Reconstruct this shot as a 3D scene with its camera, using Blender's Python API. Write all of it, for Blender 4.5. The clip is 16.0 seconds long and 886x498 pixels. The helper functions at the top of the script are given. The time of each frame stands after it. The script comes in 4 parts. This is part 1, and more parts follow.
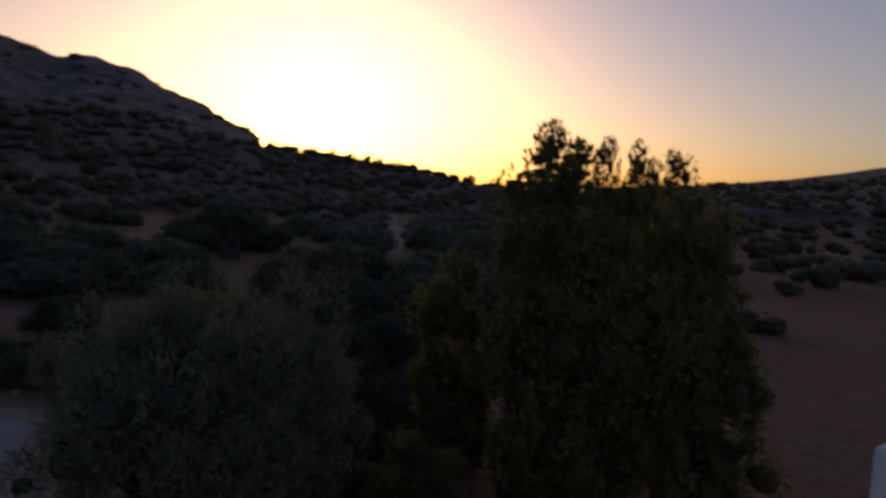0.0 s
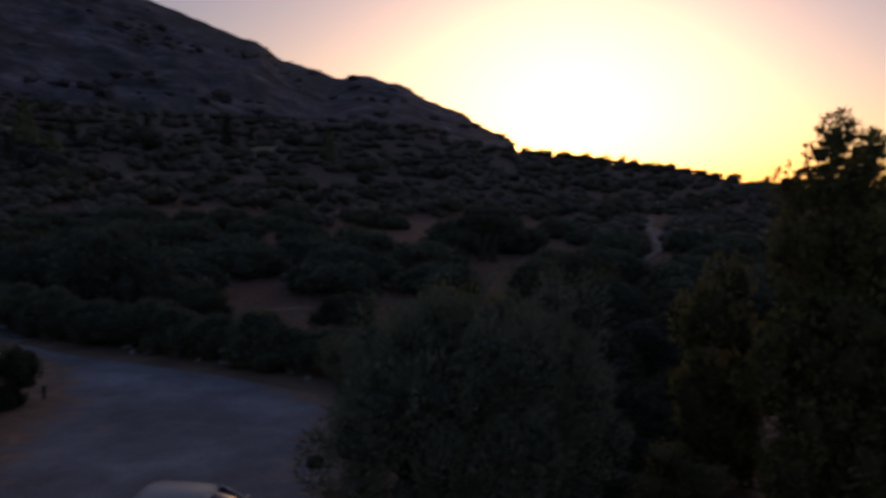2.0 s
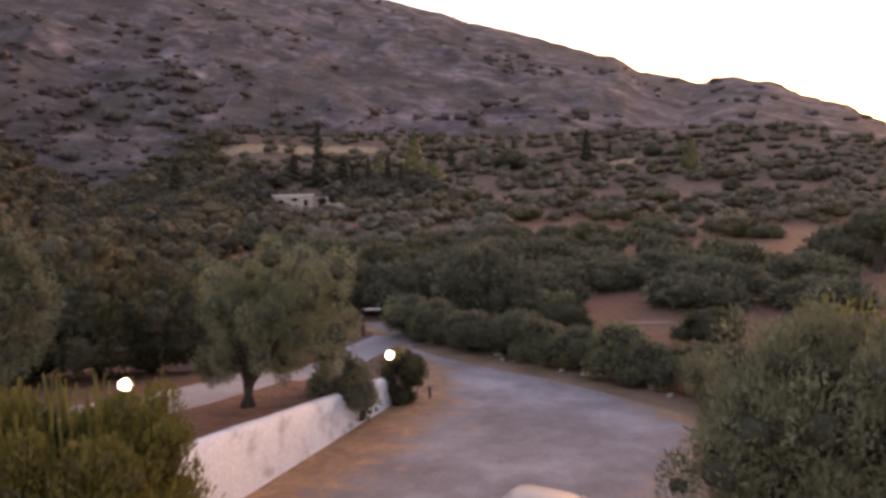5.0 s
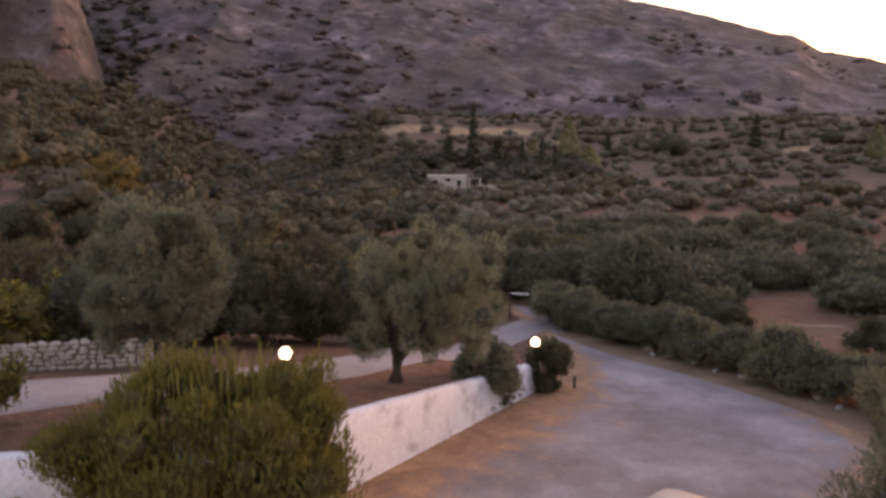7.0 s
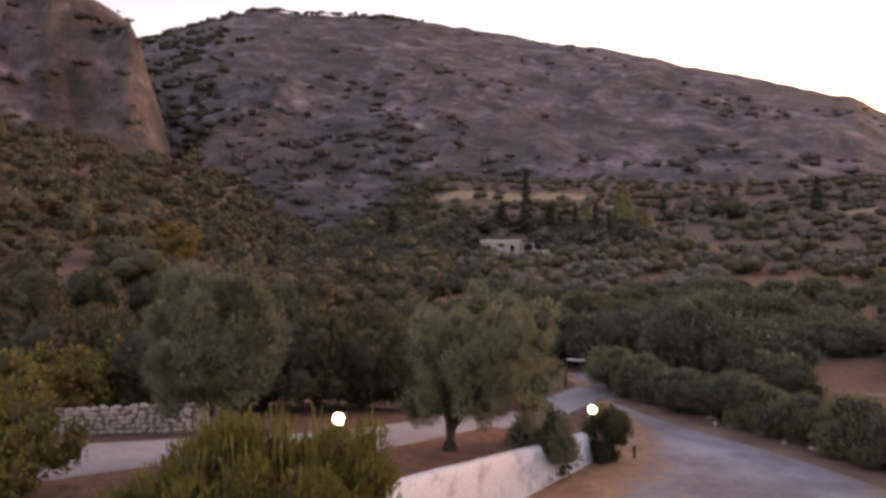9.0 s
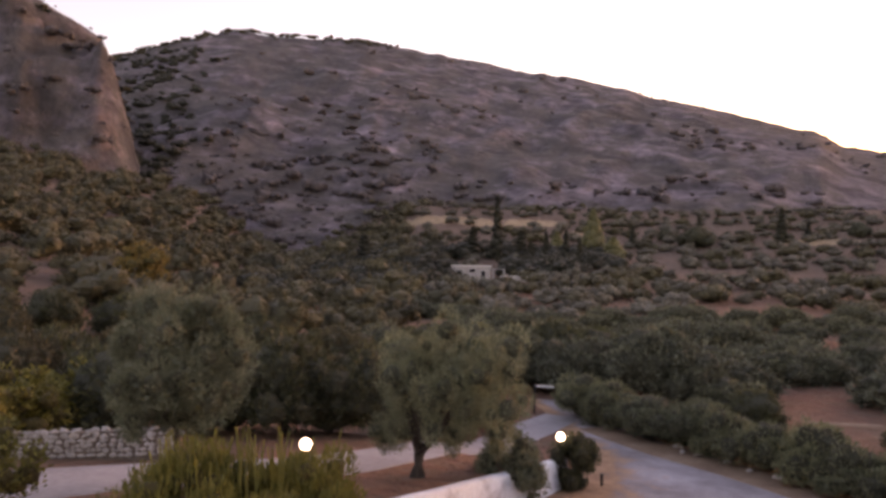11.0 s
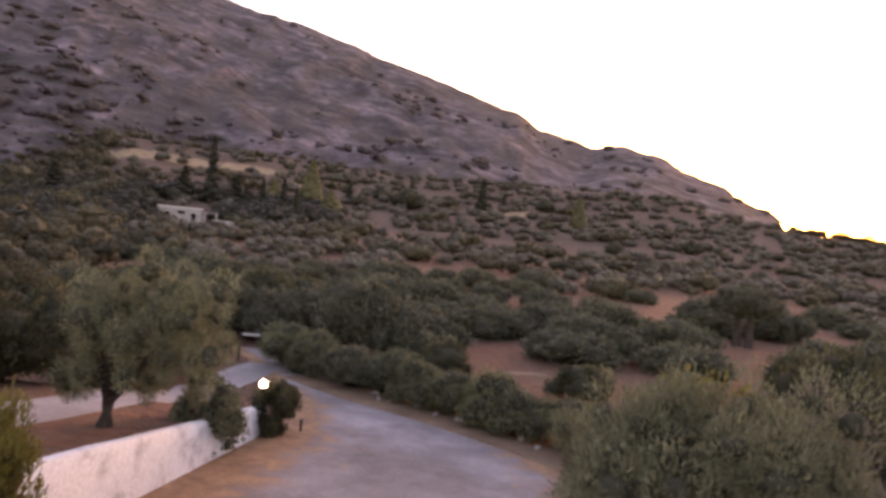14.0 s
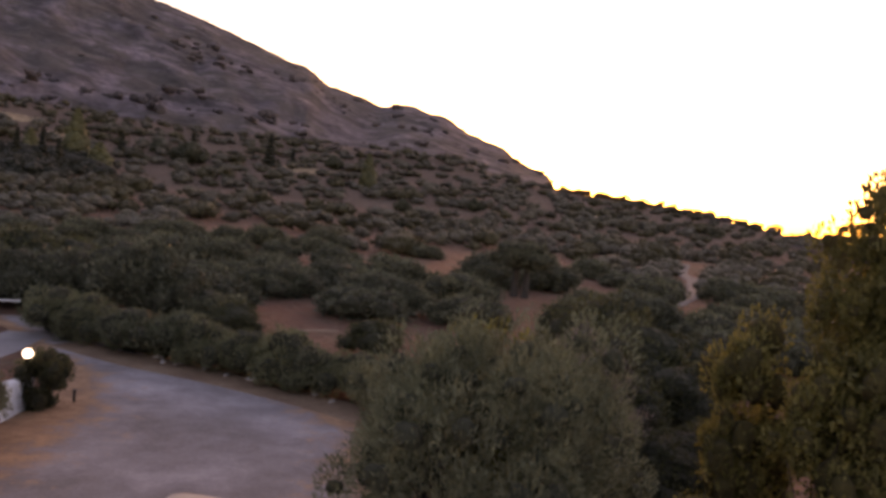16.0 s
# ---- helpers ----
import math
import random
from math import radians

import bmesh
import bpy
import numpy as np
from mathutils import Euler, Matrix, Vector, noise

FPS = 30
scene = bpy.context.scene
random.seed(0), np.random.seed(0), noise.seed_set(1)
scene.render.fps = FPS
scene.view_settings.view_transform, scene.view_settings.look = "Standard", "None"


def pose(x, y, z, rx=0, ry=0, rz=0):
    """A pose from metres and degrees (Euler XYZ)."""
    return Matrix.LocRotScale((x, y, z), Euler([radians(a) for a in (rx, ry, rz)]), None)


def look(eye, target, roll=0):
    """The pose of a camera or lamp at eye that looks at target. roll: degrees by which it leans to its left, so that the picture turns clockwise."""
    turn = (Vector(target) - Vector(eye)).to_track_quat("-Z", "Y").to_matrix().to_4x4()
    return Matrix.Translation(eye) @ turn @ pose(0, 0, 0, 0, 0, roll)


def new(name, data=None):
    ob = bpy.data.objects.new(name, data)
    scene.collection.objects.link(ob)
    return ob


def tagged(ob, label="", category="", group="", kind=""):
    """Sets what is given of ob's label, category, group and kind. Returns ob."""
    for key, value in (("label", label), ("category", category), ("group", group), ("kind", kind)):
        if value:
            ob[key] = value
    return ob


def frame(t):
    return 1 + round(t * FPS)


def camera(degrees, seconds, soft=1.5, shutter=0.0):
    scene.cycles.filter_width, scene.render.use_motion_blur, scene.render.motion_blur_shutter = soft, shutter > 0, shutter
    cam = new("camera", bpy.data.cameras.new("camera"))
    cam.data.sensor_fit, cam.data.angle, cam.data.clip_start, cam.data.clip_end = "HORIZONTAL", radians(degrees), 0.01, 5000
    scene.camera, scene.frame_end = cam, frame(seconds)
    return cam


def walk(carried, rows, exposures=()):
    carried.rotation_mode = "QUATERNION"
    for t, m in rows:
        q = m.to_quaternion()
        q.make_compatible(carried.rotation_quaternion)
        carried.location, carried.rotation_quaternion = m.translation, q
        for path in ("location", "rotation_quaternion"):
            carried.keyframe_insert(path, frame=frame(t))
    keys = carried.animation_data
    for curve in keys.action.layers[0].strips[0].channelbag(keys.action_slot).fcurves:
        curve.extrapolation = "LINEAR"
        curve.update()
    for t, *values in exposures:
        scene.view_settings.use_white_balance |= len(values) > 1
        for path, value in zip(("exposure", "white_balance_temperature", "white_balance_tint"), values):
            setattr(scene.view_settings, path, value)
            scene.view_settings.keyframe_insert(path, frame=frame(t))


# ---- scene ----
H = 9.0  # the camera stands on an upper terrace, nine metres above the yard
# seconds; metres from the standpoint; turn, tilt and lean in degrees
TURN = [(0, 0.077, -0.077, -0.081, -38.755, -4.392, -3.685), (0.5, 0.063, -0.067, -0.088, -32.866, -3.427, -4.538), (1, 0.054, -0.076, -0.114, -29.388,
        -4.819, -4.584), (1.5, -0.016, -0.042, -0.082, -27.495, -4.254, -3.447), (2, -0.056, -0.04, -0.056, -19.408, -5.168, -2.171), (2.5, -0.086,
        -0.041, -0.039, -11.195, -5.731, -1.155), (3, -0.007, -0.014, -0.006, -3.306, -5.506, 0.177), (3.5, 0.03, -0.01, -0.016, 0, -4.5, 0.5), (4,
        0.038, -0.008, -0.041, 2.418, -4.368, 0.617), (4.5, 0.028, 0.026, -0.042, 3.86, -4.349, 0.274), (5, 0.048, 0.072, -0.041, 7.747, -4.429,
        1.191), (7.5, -0.019, 0.15, 0.113, 20.67, -5.759, -0.676), (8, -0.014, 0.151, 0.049, 21.398, -2.724, -0.894), (8.5, -0.009, 0.152, 0.018,
        22.356, -1.266, -1.013), (9, -0.008, 0.153, 0.071, 23.543, -0.705, 0.007), (11.5, 0.033, 0.061, 0.102, 19.542, 1.365, -1.477), (12, 0.06,
        0.047, 0.088, 16.674, 0.931, -2.37), (12.5, 0.052, 0.018, 0.065, 12.293, 0.551, -3.987), (13, 0.012, -0.011, 0.044, 8.68, 0.006, -4.266),
        (13.5, -0.039, -0.043, 0.06, 3.814, -1.139, -5.114), (14, 0.011, -0.038, 0.038, -0.416, -1.29, -5.614), (14.5, -0.007, -0.054, 0.042, -4.191,
        -2.179, -5.848), (15, -0.053, -0.083, 0.015, -8.844, -2.346, -6.075), (15.5, -0.08, -0.113, -0.061, -12.745, -2.567, -6.087), (16, -0.124,
        -0.092, -0.036, -16.63, -2.938, -5.859)]
cam = camera(61.7, 16.0, soft=3.2, shutter=0.4)
EXPOSURE = [(0.0, -2.65, 5550, 39), (1.5, -2.65, 5300, 39), (2.0, -2.75, 5400, 42), (2.5, -2.4, 5600, 43), (3.0, -1.4, 7300, 48), (3.5, 0.3, 7900, 50), (5.0, 0.3, 8000, 52),
            (9.0, 0.22, 8000, 53), (13.0, 0.4, 8000, 54), (14.5, 0.52, 8000, 56), (15.2, 0.15, 7800, 54), (16.0, -0.3, 7900, 54)]
walk(cam, [(t, pose(dx, dy, H + dz, 90 + tilt, lean, turn)) for t, dx, dy, dz, turn, tilt, lean in TURN], EXPOSURE)

# ---- world and sun: dusk, the sun just behind the spur ----
SUN_BEARING = -29.0  # degrees, positive to the left of +y
world = bpy.data.worlds.new("dusk_sky")
scene.world = world
world.use_nodes = True
wn = world.node_tree.nodes
sky = wn.new("ShaderNodeTexSky")
sky.sky_type = "NISHITA"
sky.sun_disc = False
sky.sun_elevation = radians(4.0)
sky.sun_rotation = radians(-SUN_BEARING)
sky.air_density, sky.dust_density, sky.ozone_density = 1.0, 1.5, 1.0
world.node_tree.links.new(sky.outputs[0], wn["Background"].inputs[0])
wn["Background"].inputs[1].default_value = 0.66
lamp = bpy.data.lights.new("sun", "SUN")
lamp.energy, lamp.angle, lamp.color = 0.5, radians(6), (1.0, 0.62, 0.35)
sun = new("sun", lamp)
far_sun = Vector((-math.sin(radians(SUN_BEARING)), math.cos(radians(SUN_BEARING)), math.tan(radians(-0.5))))
sun.matrix_world = look(far_sun * 50, (0, 0, 0))


# ---- materials ----
def material(name):
    m = bpy.data.materials.new(name)
    m.use_nodes = True
    return m, m.node_tree.nodes, m.node_tree.links, m.node_tree.nodes["Principled BSDF"]


def noise_node(nodes, links, scale, detail=4.0, rough=0.6, source=None):
    n = nodes.new("ShaderNodeTexNoise")
    n.inputs["Scale"].default_value, n.inputs["Detail"].default_value, n.inputs["Roughness"].default_value = scale, detail, rough
    if source is not None:
        links.new(source, n.inputs["Vector"])
    return n.outputs["Fac"]


def ramp(nodes, links, fac, *stops):
    r = nodes.new("ShaderNodeValToRGB")
    while len(r.color_ramp.elements) < len(stops):
        r.color_ramp.elements.new(0.5)
    for e, (at, c) in zip(r.color_ramp.elements, stops):
        e.position, e.color = at, (*c, 1)
    links.new(fac, r.inputs[0])
    return r.outputs[0]


def mixed(nodes, links, fac, a, b, kind="MIX"):
    m = nodes.new("ShaderNodeMix")
    m.data_type, m.blend_type = "RGBA", kind
    for socket, value in ((m.inputs["Factor"], fac), (m.inputs["A"], a), (m.inputs["B"], b)):
        if hasattr(value, "links"):
            links.new(value, socket)
        else:
            socket.default_value = value if isinstance(value, (int, float)) else (*value, 1)
    return m.outputs["Result"]


def maths(nodes, links, op, a, b=0.0, clamp=False):
    m = nodes.new("ShaderNodeMath")
    m.operation, m.use_clamp = op, clamp
    for socket, value in zip(m.inputs, (a, b)):
        if hasattr(value, "links"):
            links.new(value, socket)
        else:
            socket.default_value = value
    return m.outputs[0]


def bumped(nodes, links, bsdf, height, strength, distance):
    b = nodes.new("ShaderNodeBump")
    b.inputs["Strength"].default_value, b.inputs["Distance"].default_value = strength, distance
    links.new(height, b.inputs["Height"])
    links.new(b.outputs[0], bsdf.inputs["Normal"])


def surface(name, scale, stops, rough=0.9, fine=None, bump=0.4, depth=0.02, metal=0.0):
    """A rough surface with two scales of colour variation and fine relief, in metres."""
    m, nodes, links, bsdf = material(name)
    at = nodes.new("ShaderNodeNewGeometry").outputs["Position"]
    big = noise_node(nodes, links, scale, 5, 0.65, at)
    small = noise_node(nodes, links, fine or scale * 14, 4, 0.7, at)
    colour = ramp(nodes, links, big, *stops)
    colour = mixed(nodes, links, 0.55, colour, ramp(nodes, links, small, (0.25, (0.55, 0.55, 0.55)), (0.75, (1.25, 1.25, 1.25))), "MULTIPLY")
    links.new(colour, bsdf.inputs["Base Color"])
    bsdf.inputs["Roughness"].default_value, bsdf.inputs["Metallic"].default_value = rough, metal
    bumped(nodes, links, bsdf, small, bump, depth)
    return m


def leaf_material(name, dark, light, tip=None, through_light=0.25, patch_scale=1.3, grain=0.0):
    """Leaves that vary one by one and from plant to plant, and let some light through."""
    m, nodes, links, bsdf = material(name)
    geo = nodes.new("ShaderNodeNewGeometry")
    info = nodes.new("ShaderNodeObjectInfo")
    patch = noise_node(nodes, links, patch_scale, 4, 0.6, geo.outputs["Position"])
    one = maths(nodes, links, "ADD", maths(nodes, links, "MULTIPLY", geo.outputs["Random Per Island"], 0.2), maths(nodes, links, "MULTIPLY", patch, 0.8))
    stops = [(0.3, dark), (0.68, light)] + ([(0.85, tip)] if tip else [])
    colour = ramp(nodes, links, one, *stops)
    tone = ramp(nodes, links, info.outputs["Random"], (0.0, (0.8, 0.82, 0.85)), (1.0, (1.2, 1.15, 1.05)))
    colour = mixed(nodes, links, 1.0, colour, tone, "MULTIPLY")
    links.new(colour, bsdf.inputs["Base Color"])
    bsdf.inputs["Roughness"].default_value = 0.6
    if grain:
        bumped(nodes, links, bsdf, noise_node(nodes, links, grain, 5, 0.7, geo.outputs["Position"]), 1.0, 0.6 / grain)
    glow = nodes.new("ShaderNodeBsdfTranslucent")
    links.new(colour, glow.inputs[0])
    both = nodes.new("ShaderNodeMixShader")
    both.inputs[0].default_value = through_light
    links.new(bsdf.outputs[0], both.inputs[1])
    links.new(glow.outputs[0], both.inputs[2])
    links.new(both.outputs[0], nodes["Material Output"].inputs[0])
    return m


OLIVE = leaf_material("olive_leaves", (0.095, 0.108, 0.058), (0.25, 0.272, 0.172), (0.38, 0.405, 0.285), 0.12)
HEDGE_LEAF = leaf_material("hedge_olive_leaves", (0.085, 0.096, 0.05), (0.205, 0.222, 0.135), (0.29, 0.31, 0.205), 0.12)
GROVE_LEAF = leaf_material("grove_olive_leaves", (0.06, 0.066, 0.041), (0.175, 0.188, 0.126), (0.27, 0.285, 0.2), 0.1, patch_scale=0.9)
FAR_OLIVE = leaf_material("far_olive_leaves", (0.062, 0.058, 0.043), (0.16, 0.152, 0.116), through_light=0.1, patch_scale=0.14, grain=1.4)
DARK_LEAF = leaf_material("dark_leaves", (0.038, 0.044, 0.023), (0.104, 0.113, 0.053), (0.15, 0.147, 0.066), patch_scale=0.6)
YELLOW_LEAF = leaf_material("yellow_green_leaves", (0.095, 0.094, 0.02), (0.265, 0.24, 0.05), (0.38, 0.33, 0.095), 0.18)
AMBER_LEAF = leaf_material("amber_leaves", (0.13, 0.09, 0.025), (0.26, 0.19, 0.05))
CYPRESS_LEAF = leaf_material("cypress_leaves", (0.03, 0.033, 0.022), (0.065, 0.07, 0.045), grain=1.2)
PINE_LEAF = leaf_material("pine_needles", (0.08, 0.084, 0.037), (0.165, 0.162, 0.07), grain=1.2)
# yellow-green leaves, with the sunset's backlit glow put into their colour
POPLAR_LEAF = leaf_material("tall_hedge_leaves", (0.1, 0.1, 0.032), (0.25, 0.23, 0.075), (0.36, 0.31, 0.11), 0.4)
SCRUB = leaf_material("scrub_leaves", (0.04, 0.04, 0.024), (0.115, 0.107, 0.058), (0.15, 0.122, 0.06), patch_scale=0.11, grain=1.2)
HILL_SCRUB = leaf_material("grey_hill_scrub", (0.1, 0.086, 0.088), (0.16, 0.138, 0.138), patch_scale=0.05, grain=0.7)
DRY_TWIG = leaf_material("grey_dry_twigs", (0.16, 0.14, 0.14), (0.3, 0.265, 0.265))
# darker copies of the leaf colours: shade deep in the crowns, put into colour
INNER_SHADE = surface("inner_foliage", 1.5, ((0.3, (0.03, 0.033, 0.018)), (0.7, (0.072, 0.076, 0.044))), 0.9, 7, 1.0, 0.25)
INNER_OLIVE_SHADE = surface("inner_olive_foliage", 1.5, ((0.3, (0.042, 0.048, 0.027)), (0.7, (0.095, 0.104, 0.064))), 0.9, 7, 1.0, 0.25)
INNER_WARM_SHADE = surface("inner_yellow_foliage", 1.5, ((0.3, (0.06, 0.052, 0.016)), (0.7, (0.13, 0.108, 0.032))), 0.9, 7, 1.0, 0.25)
BARK = surface("olive_bark", 2.0, ((0.3, (0.035, 0.028, 0.023)), (0.7, (0.085, 0.07, 0.058))), 0.95, 18, 0.8, 0.03)
WHITEWASH = surface("whitewashed_plaster", 0.7, ((0.34, (0.5, 0.525, 0.575)), (0.47, (0.79, 0.84, 0.91)), (0.8, (0.84, 0.89, 0.95))), 0.85, 9, 0.35, 0.02)
HOUSE_WALL = surface("weathered_house_plaster", 0.4, ((0.3, (0.3, 0.29, 0.29)), (0.7, (0.5, 0.49, 0.49))), 0.9, 4, 0.3, 0.02)
CONCRETE = surface("worn_concrete_road", 0.3, ((0.3, (0.28, 0.26, 0.26)), (0.7, (0.42, 0.4, 0.41))), 0.85, 5, 0.3, 0.02)
HILL_TRACK = surface("pale_dirt_track", 0.3, ((0.3, (0.15, 0.135, 0.13)), (0.7, (0.24, 0.215, 0.21))), 0.9, 3, 0.4, 0.03)
STRIP = surface("brown_verge_soil", 0.5, ((0.3, (0.19, 0.12, 0.08)), (0.55, (0.28, 0.185, 0.12)), (0.8, (0.36, 0.27, 0.19))), 0.95, 6, 0.8, 0.05)
STONE = surface("pale_field_stone", 1.2, ((0.3, (0.32, 0.29, 0.265)), (0.7, (0.54, 0.505, 0.475))), 0.9, 9, 0.6, 0.02)
MORTAR = surface("brown_wall_mortar", 1.5, ((0.3, (0.14, 0.11, 0.09)), (0.7, (0.22, 0.18, 0.15))), 0.95)
WHITE_PAINT = surface("white_painted_metal", 2.0, ((0.3, (0.7, 0.7, 0.7)), (0.7, (0.8, 0.8, 0.8))), 0.5, 20, 0.1, 0.005)
DARK_METAL = surface("dark_lamp_metal", 3.0, ((0.3, (0.03, 0.03, 0.03)), (0.7, (0.06, 0.06, 0.06))), 0.5, 20, 0.1, 0.005, 0.6)
CAR_PAINT = surface("beige_car_paint", 1.0, ((0.3, (0.5, 0.44, 0.39)), (0.7, (0.56, 0.5, 0.45))), 0.38, 30, 0.02, 0.002, 0.1)
RUBBER = surface("black_rubber", 4.0, ((0.3, (0.015, 0.015, 0.015)), (0.7, (0.03, 0.03, 0.03))), 0.8)
CAR_GLASS, _n, _l, _b = material("dark_car_glass")
_b.inputs["Base Color"].default_value, _b.inputs["Roughness"].default_value = (0.012, 0.014, 0.02, 1), 0.06
GLOBE, _n, _l, _b = material("lit_opal_globe")
_b.inputs["Base Color"].default_value = (0.9, 0.88, 0.8, 1)
_b.inputs["Emission Color"].default_value, _b.inputs["Emission Strength"].default_value = (1.0, 0.9, 0.62, 1), 7.0


def yard_material():
    """Grey gravel, lighter where driven on, that runs out into brown soil towards its edges."""
    m, nodes, links, bsdf = material("gravel_yard")
    at = nodes.new("ShaderNodeNewGeometry").outputs["Position"]
    edge = nodes.new("ShaderNodeAttribute")
    edge.attribute_name = "edge"
    big, mid, small = noise_node(nodes, links, 0.2, 5, 0.65, at), noise_node(nodes, links, 0.9, 6, 0.7, at), noise_node(nodes, links, 9.0, 4, 0.7, at)
    grey = ramp(nodes, links, big, (0.28, (0.19, 0.165, 0.156)), (0.48, (0.275, 0.252, 0.257)), (0.68, (0.43, 0.405, 0.43)))
    soil = ramp(nodes, links, mid, (0.3, (0.25, 0.14, 0.08)), (0.7, (0.48, 0.29, 0.17)))
    lack = maths(nodes, links, "ADD", edge.outputs["Fac"], maths(nodes, links, "MULTIPLY", maths(nodes, links, "SUBTRACT", mid, 0.5), 0.9))
    colour = mixed(nodes, links, ramp(nodes, links, lack, (0.3, (0, 0, 0)), (0.56, (1, 1, 1))), grey, soil)
    colour = mixed(nodes, links, 0.6, colour, ramp(nodes, links, small, (0.25, (0.6, 0.6, 0.6)), (0.75, (1.25, 1.25, 1.25))), "MULTIPLY")
    colour = mixed(nodes, links, 0.5, colour, ramp(nodes, links, mid, (0.3, (0.7, 0.68, 0.68)), (0.65, (1.15, 1.15, 1.15))), "MULTIPLY")
    links.new(colour, bsdf.inputs["Base Color"])
    bsdf.inputs["Roughness"].default_value = 0.9
    bumped(nodes, links, bsdf, small, 0.5, 0.03)
    return m


GRAVEL = yard_material()


def terrain_material():
    """Red earth, dry grass and scrubby ground on the slopes, grey-violet rock on the mountain."""
    m, nodes, links, bsdf = material("hillside_ground")
    at = nodes.new("ShaderNodeNewGeometry").outputs["Position"]
    masks = []
    for layer in ("rock", "dry", "ochre", "shrubby"):
        a = nodes.new("ShaderNodeAttribute")
        a.attribute_name = layer
        masks.append(a.outputs["Fac"])
    bare, dry, ochre, shrubby = masks
    patches = noise_node(nodes, links, 0.035, 6, 0.6, at)
    fine = noise_node(nodes, links, 1.3, 5, 0.7, at)
    tuft = noise_node(nodes, links, 0.3, 5, 0.7, at)
    earth = ramp(nodes, links, patches, (0.3, (0.17, 0.125, 0.09)), (0.46, (0.27, 0.13, 0.086)), (0.6, (0.27, 0.153, 0.1)), (0.72, (0.2, 0.16, 0.11)))
    earth = mixed(nodes, links, ramp(nodes, links, tuft, (0.48, (0, 0, 0)), (0.66, (0.7, 0.7, 0.7))), earth, (0.2, 0.155, 0.105))
    earth = mixed(nodes, links, 0.6, earth, ramp(nodes, links, fine, (0.3, (0.5, 0.5, 0.5)), (0.7, (1.3, 1.3, 1.25))), "MULTIPLY")
    level = nodes.new("ShaderNodeSeparateXYZ")
    links.new(at, level.inputs[0])
    upper = maths(nodes, links, "MULTIPLY", maths(nodes, links, "DIVIDE", maths(nodes, links, "SUBTRACT", level.outputs[2], 1.5), 7.0, True), 0.8)
    heath = ramp(nodes, links, tuft, (0.3, (0.11, 0.085, 0.067)), (0.55, (0.165, 0.12, 0.093)), (0.75, (0.24, 0.17, 0.127)))
    earth = mixed(nodes, links, upper, earth, heath)
    straw = ramp(nodes, links, tuft, (0.3, (0.26, 0.19, 0.12)), (0.6, (0.46, 0.34, 0.21)))
    ragged = maths(nodes, links, "ADD", dry, maths(nodes, links, "MULTIPLY", maths(nodes, links, "SUBTRACT", tuft, 0.5), 1.1))
    earth = mixed(nodes, links, ramp(nodes, links, ragged, (0.4, (0, 0, 0)), (0.6, (1, 1, 1))), earth, straw)
    # rock: faces and ledges, drawn out downwards, with bushes in the hollows
    drop = nodes.new("ShaderNodeMapping")
    drop.inputs["Scale"].default_value = (1, 0.35, 0.28)
    links.new(at, drop.inputs[0])
    chute = noise_node(nodes, links, 0.055, 7, 0.7, drop.outputs[0])
    face = noise_node(nodes, links, 0.055, 8, 0.7, at)
    speck = noise_node(nodes, links, 0.25, 6, 0.75, at)
    crag = noise_node(nodes, links, 0.012, 6, 0.6, at)
    # distance haze is put into the rock colours: lighter, greyer violet
    rock = ramp(nodes, links, face, (0.33, (0.07, 0.06, 0.066)), (0.45, (0.15, 0.126, 0.143)), (0.56, (0.22, 0.185, 0.207)), (0.68, (0.3, 0.25, 0.268)))
    rock = mixed(nodes, links, 0.7, rock, ramp(nodes, links, chute, (0.34, (0.52, 0.52, 0.56)), (0.5, (1.0, 1.0, 1.0)), (0.66, (1.35, 1.28, 1.26))), "MULTIPLY")
    warm = maths(nodes, links, "MULTIPLY", ochre, ramp(nodes, links, chute, (0.38, (0.15, 0.15, 0.15)), (0.58, (1, 1, 1))))
    rock = mixed(nodes, links, warm, rock, (0.4, 0.235, 0.17))
    bush = maths(nodes, links, "ADD", noise_node(nodes, links, 0.05, 7, 0.68, at), maths(nodes, links, "ADD", maths(nodes, links, "MULTIPLY", crag, 0.5), maths(nodes, links, "MULTIPLY", shrubby, 0.035)))
    rock = mixed(nodes, links, ramp(nodes, links, bush, (0.66, (0, 0, 0)), (0.8, (0.85, 0.85, 0.85))), rock, (0.085, 0.077, 0.068))
    rock = mixed(nodes, links, 0.5, rock, ramp(nodes, links, speck, (0.33, (0.5, 0.5, 0.51)), (0.66, (1.45, 1.45, 1.45))), "MULTIPLY")
    mottle = noise_node(nodes, links, 0.045, 3, 0.6, at)
    rock = mixed(nodes, links, 0.85, rock, ramp(nodes, links, mottle, (0.36, (0.5, 0.5, 0.52)), (0.5, (0.95, 0.95, 0.95)), (0.64, (1.35, 1.32, 1.3))), "MULTIPLY")
    edge = maths(nodes, links, "ADD", bare, maths(nodes, links, "MULTIPLY", maths(nodes, links, "SUBTRACT", tuft, 0.5), 0.8))
    high = ramp(nodes, links, edge, (0.3, (0, 0, 0)), (0.7, (1, 1, 1)))
    links.new(mixed(nodes, links, high, earth, rock), bsdf.inputs["Base Color"])
    bsdf.inputs["Roughness"].default_value = 0.95
    bumped(nodes, links, bsdf, mixed(nodes, links, high, maths(nodes, links, "MULTIPLY", fine, 0.2), maths(nodes, links, "ADD", maths(nodes, links, "ADD", maths(nodes, links, "MULTIPLY", speck, 0.3), maths(nodes, links, "MULTIPLY", face, 0.8)), chute)), 0.9, 6.0)
